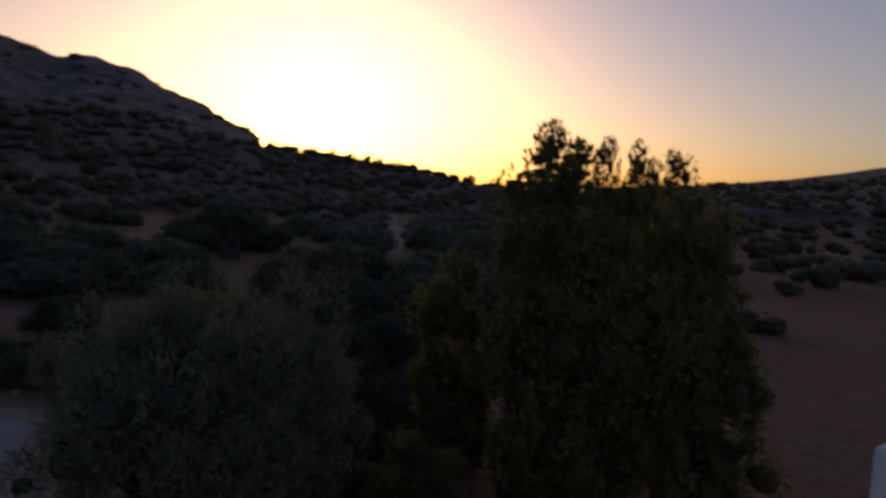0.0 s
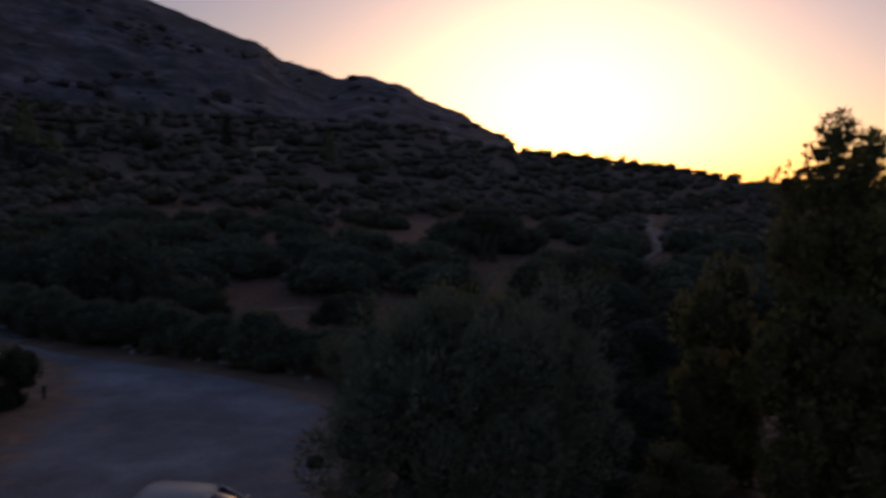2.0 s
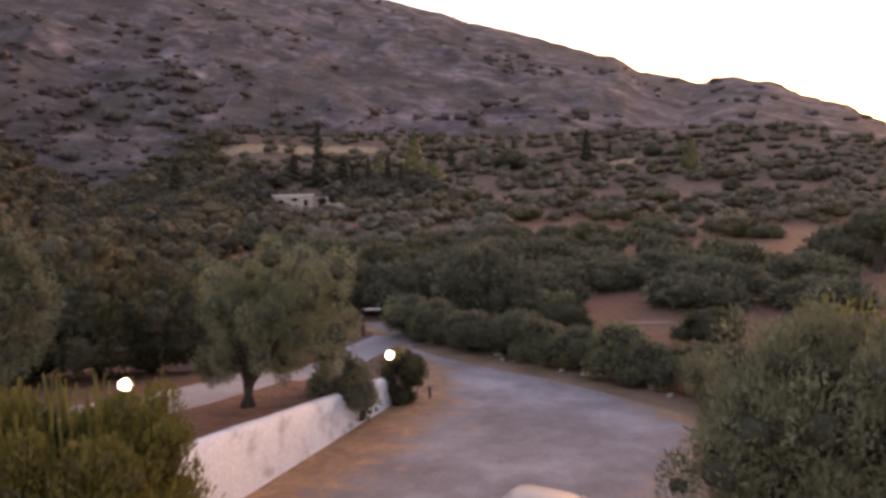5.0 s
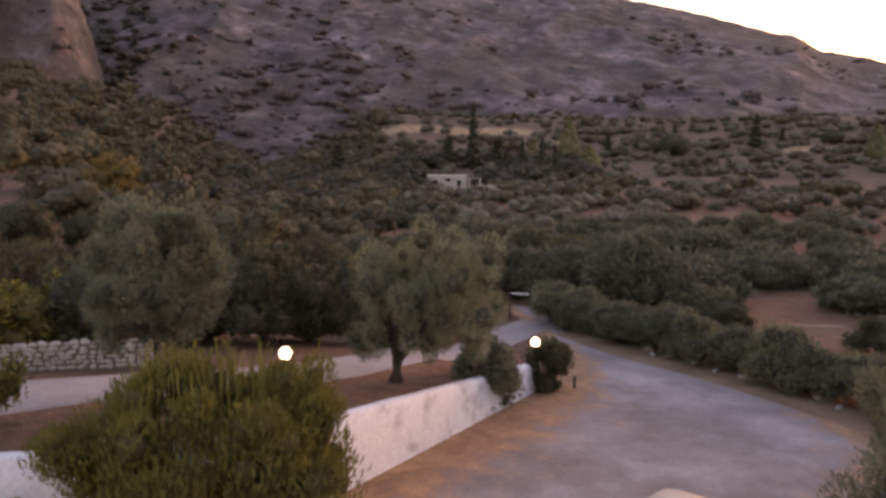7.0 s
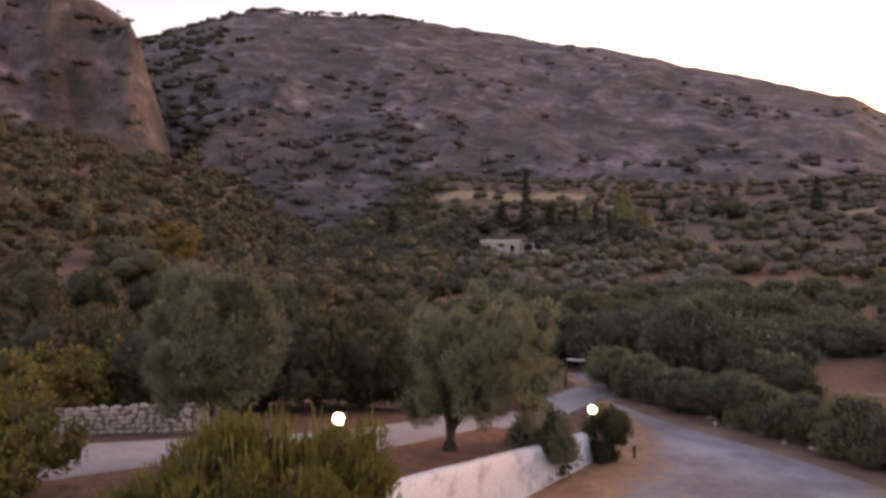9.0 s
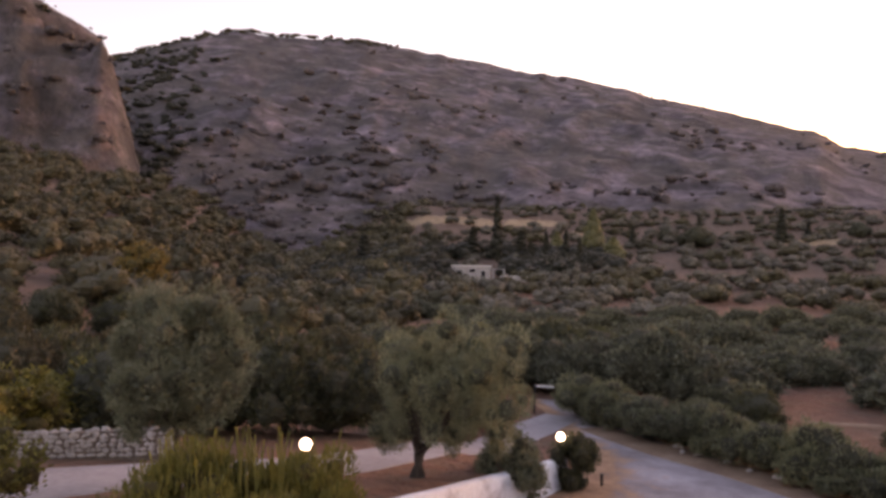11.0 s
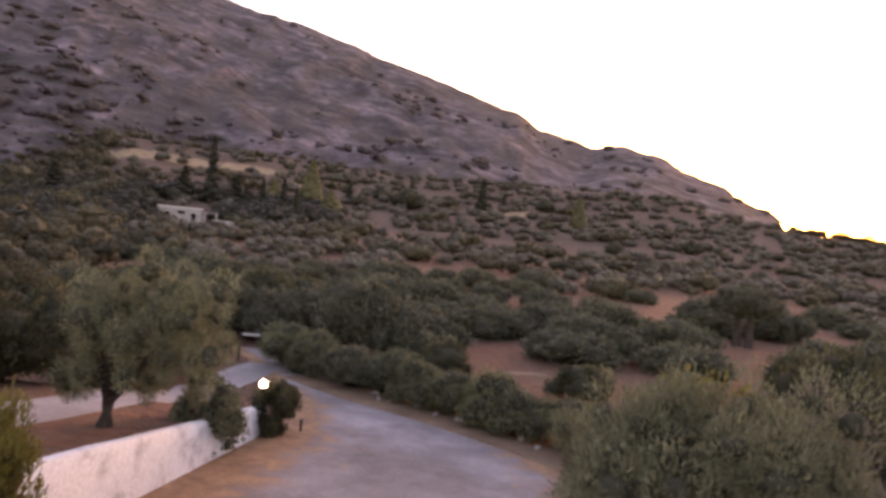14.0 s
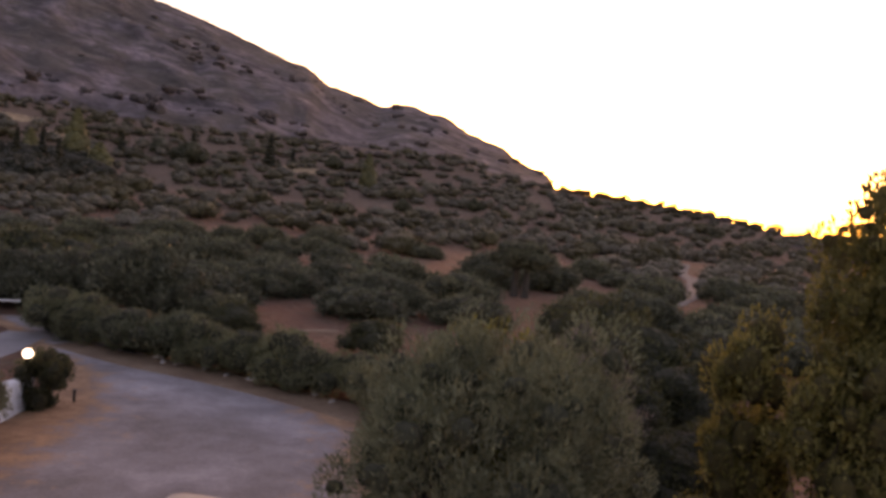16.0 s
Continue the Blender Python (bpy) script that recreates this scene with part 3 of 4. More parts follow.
ribbon("upper_road", [(-26, 10), (-20.5, 15.4), (-17.3, 19.7), (-13.9, 23.8), (-12.6, 28.5), (-10.8, 38), (-9.5, 45)], [3.6, 4.0, 4.4, 4.0, 3.2, 2.8, 2.6], CONCRETE, "pale concrete lane on the upper terrace", "road", 0.035)
ribbon("hill_road", [polar(-33.5, 92), polar(-34.7, 100), polar(-36.2, 118), polar(-36.0, 135), polar(-34.6, 150), polar(-34.9, 170)], [3.0, 3.0, 3.3, 3.6, 3.2, 3.0], HILL_TRACK, "pale winding track climbing the spur", "road", 0.15)
ribbon("field_track", [polar(-4.5, 49.5), polar(-9.5, 51)], [0.9, 0.9], STRIP, "short pale dirt path below the grove", "path", 0.05)
ribbon("verge", [(-7.2, 42.4), (-5.2, 40.3), (-2.6, 38.2), (0.2, 36.2), (4.0, 32.7), (7.0, 29.6), (9.0, 25.6)], [2.0, 2.2, 2.4, 2.4, 2.4, 2.6, 2.6], STRIP, "reddish brown soil strip along the hedge", "verge", 0.06)


# ---- the retaining wall, house wall and parapet ----
def retaining_wall():
    line = WALL_LINE
    seg = np.r_[0, np.cumsum(np.hypot(*np.diff(line, axis=0).T))]
    s = np.arange(0, seg[-1] + 0.01, 0.25)
    x, y = np.interp(s, seg, line[:, 0]), np.interp(s, seg, line[:, 1])
    for _ in range(8):
        x[1:-1], y[1:-1] = (x[:-2] + x[2:] + 2 * x[1:-1]) / 4, (y[:-2] + y[2:] + 2 * y[1:-1]) / 4
    tx, ty = np.gradient(x), np.gradient(y)
    ln = np.hypot(tx, ty)
    nx, ny = ty / ln, -tx / ln  # towards the yard
    top = terrace_height(x, y) + 0.14 + 0.04 * rough_noise(s, s, 3, 4)
    rows = []
    for off, z in ((0.22, np.full_like(s, -0.3)), (0.2, top * 0.33), (0.18, top * 0.66), (0.16, top - 0.08), (0.11, top - 0.015), (0.0, top), (-0.14, top), (-0.22, top - 0.06), (-0.24, np.full_like(s, -0.3))):
        wob = 0.025 * rough_noise(s, z, 1.6, 8)
        rows.append(np.stack([x + nx * (off + wob), y + ny * (off + wob), z], -1))
    v = np.stack(rows, 1)
    n, k = v.shape[:2]
    i, j = np.meshgrid(np.arange(n - 1), np.arange(k - 1), indexing="ij")
    quads = np.stack([i * k + j, (i + 1) * k + j, (i + 1) * k + j + 1, i * k + j + 1], -1).reshape(-1, 4)
    ends = [(e * k + a, e * k + a + 1, e * k + k - 2 - a, e * k + k - 1 - a) for e in (0, n - 1) for a in range(k // 2)]
    ends = [q for q in ends if len(set(q)) == 4]
    ob = new("wall_terrace", mesh_from("wall_terrace", v.reshape(-1, 3), np.concatenate([quads, np.array(ends)]), [WHITEWASH], smooth=True))
    tagged(ob, "curved whitewashed retaining wall below the terrace", "wall", kind="structure")


retaining_wall()


def plain_wall(name, size, at, label):
    bm = box(bmesh.new(), size, at, 0.03)
    tagged(part(name, bm, WHITEWASH), label, "wall", kind="structure")


plain_wall("wall_house", (16.0, 0.4, 11.0), (-2.0, -3.2, 5.5), "plain white house wall")
plain_wall("wall_wing", (6.0, 5.0, 7.97), (6.45, -1.37, 3.985), "white plastered parapet of the house wing")
plain_wall("wall_under_terrace", (9.0, 3.4, 7.4), (-1.2, -1.31, 3.7), "white terrace under the viewpoint")


# ---- garden lamps ----
def garden_lamp(at, top, globe):
    thing = tagged(new("garden_lamp"), "lit white globe lamp on a short dark post", "lamp", "garden lamps along the wall")
    ground = at[2]
    v, q = tube([(0, 0, -0.1), (0, 0, 0.05), (0, 0, 0.06), (0, 0, top - ground - globe - 0.08), (0, 0, top - ground - globe - 0.07), (0, 0, top - ground - globe + 0.03)], [0.1, 0.1, 0.035, 0.035, 0.07, 0.08], 12)
    part_np("post", v, q, DARK_METAL, thing, smooth=True)
    bm = bmesh.new()
    bmesh.ops.create_uvsphere(bm, u_segments=24, v_segments=16, radius=globe)
    bmesh.ops.translate(bm, vec=(0, 0, top - ground), verts=bm.verts)
    part("globe", bm, GLOBE, thing, "glowing opal globe", True)
    thing.location = at


garden_lamp((*polar(12.08, 30.9), 0.9), 2.15, 0.175)
garden_lamp((*polar(31.37, 21.6), 2.5), 3.92, 0.175)

# ---- trees near the house ----
OLIVE_A = tree_meshes(11, (2.85, 2.5, 4.1), 1.15, 84, 0.58, 520, (0.15, 0.0165), 0.15, OLIVE, 9, 2, 0.3, 0.3, 0.3, 0.45, 3, 0.46, (0.8, 0.3), plume=1.25)
OLIVE_B = tree_meshes(12, (1.85, 1.85, 3.9), 1.8, 76, 0.56, 520, (0.15, 0.0165), 0.085, OLIVE, 6, 1, 0.3, 0.3, 0.08, 0.45, 3, 0.46, fork=1.0, plume=1.2)
OLIVE_C = tree_meshes(13, (3.6, 3.3, 6.3), 0.2, 190, 0.68, 470, (0.16, 0.0175), 0.3, OLIVE, 10, 2, 0.25, 0.7, 0.3, 0.5, 3, 0.34, plume=1.3)


def on_ground(bearing, distance, sink=0.0):
    x, y = polar(bearing, distance)
    return float(x), float(y), float(height(x, y)) - sink


plant("olive_tree", OLIVE_A, on_ground(22.8, 26.2), 0.0, (1, 1, 1), "grey-green olive tree with twin trunk behind the wall", "tree")
plant("olive_tree", OLIVE_B, on_ground(40.7, 23.2), 1.4, (1, 1, 1), "round olive tree with a slim single trunk", "tree")
plant("olive_tree", OLIVE_C, on_ground(-21.8, 17.2), 0.0, (1, 1, 1), "large bushy olive tree beside the yard", "tree")

SHRUB_YELLOW = tree_meshes(21, (3.2, 2.1, 3.7), 0.0, 135, 0.58, 320, (0.19, 0.02), 0.06, YELLOW_LEAF, 6, 3, 0.1, 1.5, 0.1, 0.45, 2, 0.42)
plant("shrub", SHRUB_YELLOW, (*polar(36.7, 18.5), 0.5), 0.6, (1.1, 1.1, 1.06), "big yellow-green shrub spilling over the wall", "shrub")
SHRUB_DARK = tree_meshes(22, (1.0, 1.0, 1.9), -0.1, 50, 0.3, 150, (0.12, 0.028), 0.05, DARK_LEAF, 4, 2, 0.2, 0.3, 0.1)
plant("shrub", SHRUB_DARK, on_ground(11.2, 31.2, 0.05), 0.0, (1.0, 1.0, 1.2), "dark rounded bush at the end of the wall", "shrub")
SHRUB_HANG = tree_meshes(23, (1.35, 1.2, 2.4), -0.9, 60, 0.36, 170, (0.13, 0.026), 0.05, OLIVE, 4, 2, 0.4, -0.3, 0.2)
plant("shrub", SHRUB_HANG, (*polar(16.0, 28.4), 1.25), 0.0, (1.05, 1.05, 1.15), "olive shrub drooping over the white wall", "shrub")

HEDGE = [dome_tree(30 + k, 26, 1.7, 2.45, 310, (0.21, 0.036), HEDGE_LEAF, 4, 0.09) for k in range(3)]
HEDGE_LINE = np.array([(-8.0, 45.4), (-5.8, 43.0), (-2.9, 40.3), (0.0, 38.4), (4.1, 34.8), (7.3, 31.7), (9.6, 28.2)])
rng = np.random.default_rng(40)
seg = np.r_[0, np.cumsum(np.hypot(*np.diff(HEDGE_LINE, axis=0).T))]
for k, s in enumerate(np.arange(0, seg[-1], 2.15)):
    x, y = np.interp(s, seg, HEDGE_LINE[:, 0]) + rng.normal() * 0.25, np.interp(s, seg, HEDGE_LINE[:, 1]) + rng.normal() * 0.25
    f = rng.uniform(0.9, 1.12)
    plant("hedge_shrub", HEDGE[k % 3], (x, y, float(height(x, y))), rng.uniform(0, 6), (f, f, f * rng.uniform(0.95, 1.1)), "rounded grey-green shrub in the roadside row", "shrub", "hedge row along the yard")

TALL = [tree_meshes(50 + k, (1.4, 1.3, 9.4), 0.9, 90, 0.5, 105, (0.2, 0.05), 0.16, POPLAR_LEAF, 9, 1, 0.18, 0.5, 0.1, 0.3, 1, 0.42) for k in range(2)]
for b, d, tall, wide in ((-46.6, 21.5, 1.07, 0.8), (-48.4, 22.0, 1.1, 0.95), (-51.2, 22.5, 1.07, 0.55), (-54.0, 22.8, 1.06, 0.58), (-56.6, 23.3, 1.05, 0.6), (-59.0, 24, 0.9, 0.8)):
    plant("tall_tree", TALL[int(d * 10) % 2], on_ground(b, d), b, (wide, wide, tall), "tall narrow tree with sunset glow put into its yellowish leaf colour", "tree", "row of tall trees")

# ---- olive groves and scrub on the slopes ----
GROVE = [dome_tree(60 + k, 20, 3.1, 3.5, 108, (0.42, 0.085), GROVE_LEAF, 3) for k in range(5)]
DARK_TREE = [dome_tree(70 + k, 24, 2.9, 4.9, 98, (0.4, 0.095), DARK_LEAF) for k in range(2)] + [dome_tree(73, 24, 2.9, 4.7, 98, (0.4, 0.095), SCRUB)]


def far_tree(seed, lobes, half, tall, per, leaf):
    return dome(np.random.default_rng(seed), lobes, half, tall, per, leaf, 2, heart=3)


FAR_KINDS = [far_tree(80 + k, 6, 3.0, 3.4, 26, (0.62, 0.14)) for k in range(5)]
BUSH_KINDS = [far_tree(180 + k, 8, 3.6, 4.4, 26, (0.7, 0.17)) for k in range(5)]
SCRUB_KINDS = [far_tree(90 + k, 3, 1.5, 1.4, 5, (0.42, 0.12)) for k in range(5)]


def joined_plants(name, kinds, places, scales, mat, label, category):
    rng = np.random.default_rng(len(places))
    pieces = []
    for (x, y), f in zip(places, scales):
        v, q, _ = kinds[rng.integers(len(kinds))]
        a = rng.uniform(0, 6.28)
        turn = np.array([[math.cos(a), -math.sin(a), 0], [math.sin(a), math.cos(a), 0], [0, 0, 1]])
        pieces.append((v @ turn.T * f * np.array([1, 1, rng.uniform(0.65, 0.95)]) + np.array([x, y, 0]), q))
    z = height(places[:, 0], places[:, 1])
    for k, (v, q) in enumerate(pieces):
        v[:, 2] += z[k]
    v, q = joined(pieces)
    tagged(new(name, mesh_from(name, v, q, [mat])), label, category, kind="stuff")


def clearing(x, y):
    """Bare red-earth openings between the olive rows."""
    bare = (rough_noise(x * 0.6, y, 30, 17, 2) > 0.3) & (np.hypot(x, y) < 230)
    for cb, cr, wide, deep in ((-5.8, 55, 4.2, 8), (-6.2, 80, 4, 9), (-15.3, 98, 7, 16), (-20.7, 108, 8, 18), (-25.4, 106, 8, 18), (-12.1, 49, 3, 5), (0.3, 140, 10, 6), (-2, 118, 6, 5)):
        cx, cy = polar(cb, cr)
        bare = bare | (((x - cx) / wide) ** 2 + ((y - cy) / deep) ** 2 < 1)
    return bare


def spots(seed, b0, b1, r0, r1, pitch):
    rng = np.random.default_rng(seed)
    n = int(r1 / pitch) + 2
    gx, gy = np.meshgrid(np.arange(-n, n) * pitch, np.arange(0, n) * pitch)
    x, y = gx.ravel() + rng.uniform(-0.33, 0.33, gx.size) * pitch, gy.ravel() + rng.uniform(-0.33, 0.33, gx.size) * pitch
    r, b = np.hypot(x, y), np.degrees(np.arctan2(-x, y))
    keep = (r > r0) & (r < r1) & (b > b0) & (b < b1)
    return x[keep], y[keep], r[keep], b[keep], rng


# the grove stands in rows along the slope, thinner and wilder towards the top
rng = np.random.default_rng(101)
rows = []
for row in np.arange(57, 385, 8.6):
    at = np.arange(-44, 27, math.degrees((6.3 if row < 200 else 7.2) / row))
    rows.append(np.stack([at + rng.uniform(-0.25, 0.25, len(at)) * math.degrees(6.3 / row), row + rng.normal(size=len(at)) * 1.1 + 2.5 * np.sin(at / 4 + row)], 1))
b, r = np.concatenate(rows).T
x, y = polar(b, r)
spared = (b > 15.6) & (b < 22.4) & (r > 172) & (r < 215) | (b > -25.8) & (b < -20.6) & (r < 92) | (b < -33.6) & (b > -37.5) & (r > 64) & (r < 92) | (b < -34.0) & (b > -36.9) & (r < 175) & (r > 80)
spared = spared | (b > 12.5) & (r > 318) & (r < 352) & (rng.uniform(size=len(b)) < 0.8)
thin = rng.uniform(size=len(b)) < np.where(r < 200, 0.1, 0.28)
ok = ~clearing(x, y) & ~spared & ~thin & (wall_side(x, y) * (r < 60) < 14)
x, y, r, b = x[ok], y[ok], r[ok], b[ok]
near = r < 118
for px, py, pb in zip(x[near], y[near], b[near]):
    f = rng.uniform(0.72, 1.12)
    plant("olive_tree", GROVE[rng.integers(5)], (px, py, float(height(px, py)) - 0.1), radians(pb) + rng.normal() * 0.25, (f * 1.3, f, f * rng.uniform(0.8, 1.0)), "grey-green olive tree in the hillside grove", "tree", "olive grove")
far = np.stack([x[~near], y[~near]], 1)
pick = rng.uniform(size=len(far)) < 0.72
joined_plants("far_olive_grove", FAR_KINDS, far[pick], rng.uniform(0.75, 1.3, pick.sum()), FAR_OLIVE, "distant olive trees dotting the slope", "trees")
joined_plants("far_dark_trees", FAR_KINDS, far[~pick], rng.uniform(0.7, 1.6, (~pick).sum()), SCRUB, "darker trees among the distant olives", "trees")

x, y, r, b, rng = spots(102, 22, 64, 33, 88, 6.0)
ok = (wall_side(x, y) > 12) & (rng.uniform(size=len(x)) < 0.75)
for px, py in zip(x[ok], y[ok]):
    f = rng.uniform(0.6, 1.15)
    plant("dark_tree", DARK_TREE[rng.integers(3)], (px, py, float(height(px, py)) - 0.1), rng.uniform(0, 6), (f, f, f * rng.uniform(0.85, 1.1)), "dark green tree in the thicket above the lane", "tree", "thicket")
x, y, r, b, rng = spots(103, 24, 66, 86, 420, 8.4)
far = np.stack([x, y], 1)[(height(x, y, True) < 0.6) & (rng.uniform(size=len(x)) < 0.82) & (rough_noise(x, y, 45, 23, 3) < 0.7)]
joined_plants("far_thicket", BUSH_KINDS, far, rng.uniform(0.75, 1.25, len(far)) * rng.choice([1.0, 1.0, 1.6], len(far)), SCRUB, "dense scrub on the slope below the crag", "shrubs")
x, y, r, b, rng = spots(107, -24, 62, 300, 520, 8.0)
rise = height(x, y, True)
ok = (rise > 0.25) & (rng.uniform(size=len(x)) < np.where(b > 22, 1.0 - (r - 300) / 260, 0.55 - (r - 300) / 330)) & ((rough_noise(x, y, 40, 27, 3) > -0.15) | (b > 22))
far = np.stack([x[ok], y[ok]], 1)
low = rise[ok] < 0.8
joined_plants("foot_scrub", SCRUB_KINDS, far[low], rng.uniform(0.9, 3.4, low.sum()), SCRUB, "dark bushes thinning out up the mountain's foot", "shrubs")
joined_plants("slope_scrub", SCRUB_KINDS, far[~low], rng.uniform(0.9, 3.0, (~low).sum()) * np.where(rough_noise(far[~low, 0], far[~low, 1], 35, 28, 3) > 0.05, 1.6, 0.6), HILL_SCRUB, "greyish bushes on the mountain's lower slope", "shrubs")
x, y, r, b, rng = spots(104, -46, 60, 350, 880, 10.0)
ok = (r < np.interp(b, MOUNTAIN[:, 0], MOUNTAIN[:, 2]) - 14) & (rng.uniform(size=len(x)) < 0.02 + 0.3 * (rough_noise(x, y, 60, 19) > 0.2) * (r < 700))
far = np.stack([x[ok], y[ok]], 1)
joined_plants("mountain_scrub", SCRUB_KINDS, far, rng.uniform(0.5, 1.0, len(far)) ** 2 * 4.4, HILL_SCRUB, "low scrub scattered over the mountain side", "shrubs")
rng = np.random.default_rng(106)
b = np.r_[rng.uniform(25, 46, 240), rng.uniform(-22, 25, 120)]
d = np.interp(b, MOUNTAIN[:, 0], MOUNTAIN[:, 2]) - np.abs(rng.normal(size=len(b))) * 14
crest = np.stack(polar(b, d), 1)
joined_plants("crest_scrub", SCRUB_KINDS, crest, rng.uniform(0.8, 3.0, len(crest)) * np.where(b > 25, 1.0, 0.4), SCRUB, "dark bushes along the mountain's crest", "shrubs")
b, d = rng.uniform(49.5, 64, 260), rng.uniform(374, 466, 260)
joined_plants("crag_scrub", SCRUB_KINDS, np.stack(polar(b, d), 1)[rough_noise(*polar(b, d), 40, 29, 3) > -0.05], rng.uniform(0.8, 3.2, 260), SCRUB, "dark bushes clinging to the crag", "shrubs")
b, d = rng.normal(size=220) * 1.6 + 42.5, rng.uniform(420, 800, 220)
gully = np.stack(polar(b, d), 1)
joined_plants("gully_scrub", SCRUB_KINDS, gully, rng.uniform(1.6, 4.0, len(gully)), CYPRESS_LEAF, "dark bushes filling the mountain gully", "shrubs")
x, y, r, b, rng = spots(105, -82, -44, 34, 560, 13.0)
far = np.stack([x, y], 1)[(r > 34) & (rng.uniform(size=len(x)) < 0.9)]
joined_plants("valley_scrub", SCRUB_KINDS, far, rng.uniform(1.4, 3.1, len(far)), SCRUB, "dark scrub over the far spur", "shrubs")


# ---- single trees behind the hedge, beside the lane and on the slopes ----
BUSHY = [dome_tree(110 + k, 28, 3.1, 4.3, 220, (0.32, 0.06), GROVE_LEAF, 3) for k in range(3)]
THICK = [dome_tree(113 + k, 30, 2.8, 5.1, 200, (0.32, 0.062), DARK_LEAF, 3) for k in range(2)]
AMBER = tree_meshes(116, (1.9, 1.8, 3.6), 0.3, 45, 0.6, 80, (0.22, 0.06), 0.12, AMBER_LEAF, 5, 2, 0.35, 0.5, 0.2)
GOLD = tree_meshes(117, (2.0, 1.8, 3.0), 0.0, 50, 0.52, 80, (0.22, 0.05), 0.1, YELLOW_LEAF, 5, 2, 0.35, 0.5, 0.2)
TWIGS = tree_meshes(118, (1.7, 1.6, 3.2), 0.2, 70, 0.5, 60, (0.35, 0.012), 0.08, DRY_TWIG, 9, 3, 0.4, 0.7, 0.3, 0.5, 1)
for k, (b, d, wide, tall) in enumerate(((17.2, 55, 1.15, 1.05), (13.6, 56, 1.0, 1.0), (10.6, 55, 1.1, 1.02), (7.6, 57, 0.9, 1.05), (5.2, 53, 1.15, 1.3), (2.8, 52, 1.0, 1.08), (0.2, 50, 0.8, 0.62),
                                        (-11.5, 61, 1.15, 0.85), (-14.0, 62, 1.0, 0.75), (-18.4, 72, 1.2, 0.8), (-8.9, 74, 1.2, 0.75), (-3.4, 66, 1.0, 0.7))):
    plant("olive_tree", BUSHY[k % 3], on_ground(b, d, 0.1), k * 1.3, (wide, wide, tall), "dense rounded olive tree behind the roadside hedge", "tree", "olives behind the hedge")
for k, (b, d, wide, tall) in enumerate(((37.0, 36, 1.0, 0.95), (33.2, 35.5, 1.05, 1.08), (29.6, 36, 0.95, 0.98), (26.4, 37, 0.95, 1.0), (23.5, 38.5, 0.9, 0.95), (20.2, 42, 0.95, 0.8), (15.6, 58, 1.0, 1.0), (12.4, 60, 1.05, 1.08), (9.4, 60, 1.0, 1.05), (-1.6, 46.5, 0.62, 0.5), (-12.2, 44, 0.75, 0.55),
                                        (-29.5, 40, 1.05, 1.2), (-32.6, 38, 1.1, 1.1), (-26.6, 52, 0.7, 0.8), (-35.4, 34, 0.9, 0.8), (-31.5, 31, 0.9, 0.7), (-36.8, 46, 1.0, 0.8), (-35.0, 25, 0.7, 0.55), (-32.5, 23, 0.65, 0.5), (-37.5, 27, 0.7, 0.6), (-34.0, 20, 0.5, 0.35))):
    plant("dark_tree", THICK[k % 2], on_ground(b, d, 0.1), k * 1.7, (wide, wide, tall), "dark dense tree with shaded underside", "tree", "dark trees by the lane")
for b, d, wide, tall in ((-20.9, 22.0, 1.0, 1.75), (-23.6, 23.0, 0.9, 1.6), (-12.6, 15.0, 0.6, 0.75), (50.8, 34, 1.2, 0.9), (54.5, 31, 1.0, 0.9), (47.0, 38, 1.1, 0.9), (53.8, 22.5, 0.8, 0.85), (51.5, 19.2, 0.6, 0.5)):
    plant("shrub", GOLD, on_ground(b, d, 0.1), b, (wide, wide, tall), "yellow-green leafy shrub beside the olives", "shrub", "yellow-green shrubs")
UNDER = [tree_meshes(130 + k, (1.5, 1.4, 5.6), 0.1, 55, 0.6, 110, (0.19, 0.05), 0.1, POPLAR_LEAF, 5, 2, 0.4, 0.3, 0.2, 0.3) for k in range(2)]
for k, (b, d, wide, tall) in enumerate(((-40.2, 22.5, 0.75, 1.28), (-42.6, 24.0, 0.7, 0.85), (-38.6, 18.5, 0.7, 0.5), (-45.8, 20.4, 0.8, 1.1), (-49.5, 20.6, 0.9, 1.2), (-53.5, 21.2, 0.9, 1.25), (-57.0, 22, 0.9, 1.25), (-60.5, 23, 1.0, 1.0))):
    plant("tall_shrub", UNDER[k % 2], on_ground(b, d, 0.1), b, (wide, wide, tall), "yellow-green leafy shrub below the tall trees", "shrub", "shrubs below the tall trees")
plant("amber_tree", AMBER, on_ground(43.3, 110), 0, (1.9, 1.9, 2.0), "amber autumn-coloured tree in the thicket", "tree")
for b, d, f in ((-26.6, 28, 1.2), (-29.0, 25, 1.0), (-27.8, 30, 1.25), (-30.6, 26, 0.9)):
    plant("dry_shrub", TWIGS, on_ground(b, d), b, (f, f, f), "bare grey leafless shrub", "shrub", "dry shrubs")

UMBRELLA = tree_meshes(120, (3.4, 3.0, 2.4), 3.5, 70, 0.7, 90, (0.26, 0.06), 0.42, GROVE_LEAF, 5, 1, 0.4, 0.3, 0.3, fork=0.85)
for b, d, f in ((-22.7, 84, 1.0), (-23.5, 83.4, 0.95)):
    plant("spreading_tree", UMBRELLA, on_ground(b, d), b, (f, f, 0.98), "spreading tree on a thick dark trunk", "tree", "pair of trunks in the grove")

for k, (b, d, f) in enumerate(((-20.2, 92, 1.15), (-25.7, 93, 1.05), (-21.8, 95, 1.1), (-24.6, 97, 1.1), (-23.2, 99, 1.2))):
    plant("olive_tree", GROVE[k], on_ground(b, d, 0.1), k, (f * 1.2, f, f), "grey-green olive tree in the hillside grove", "tree", "olive grove")

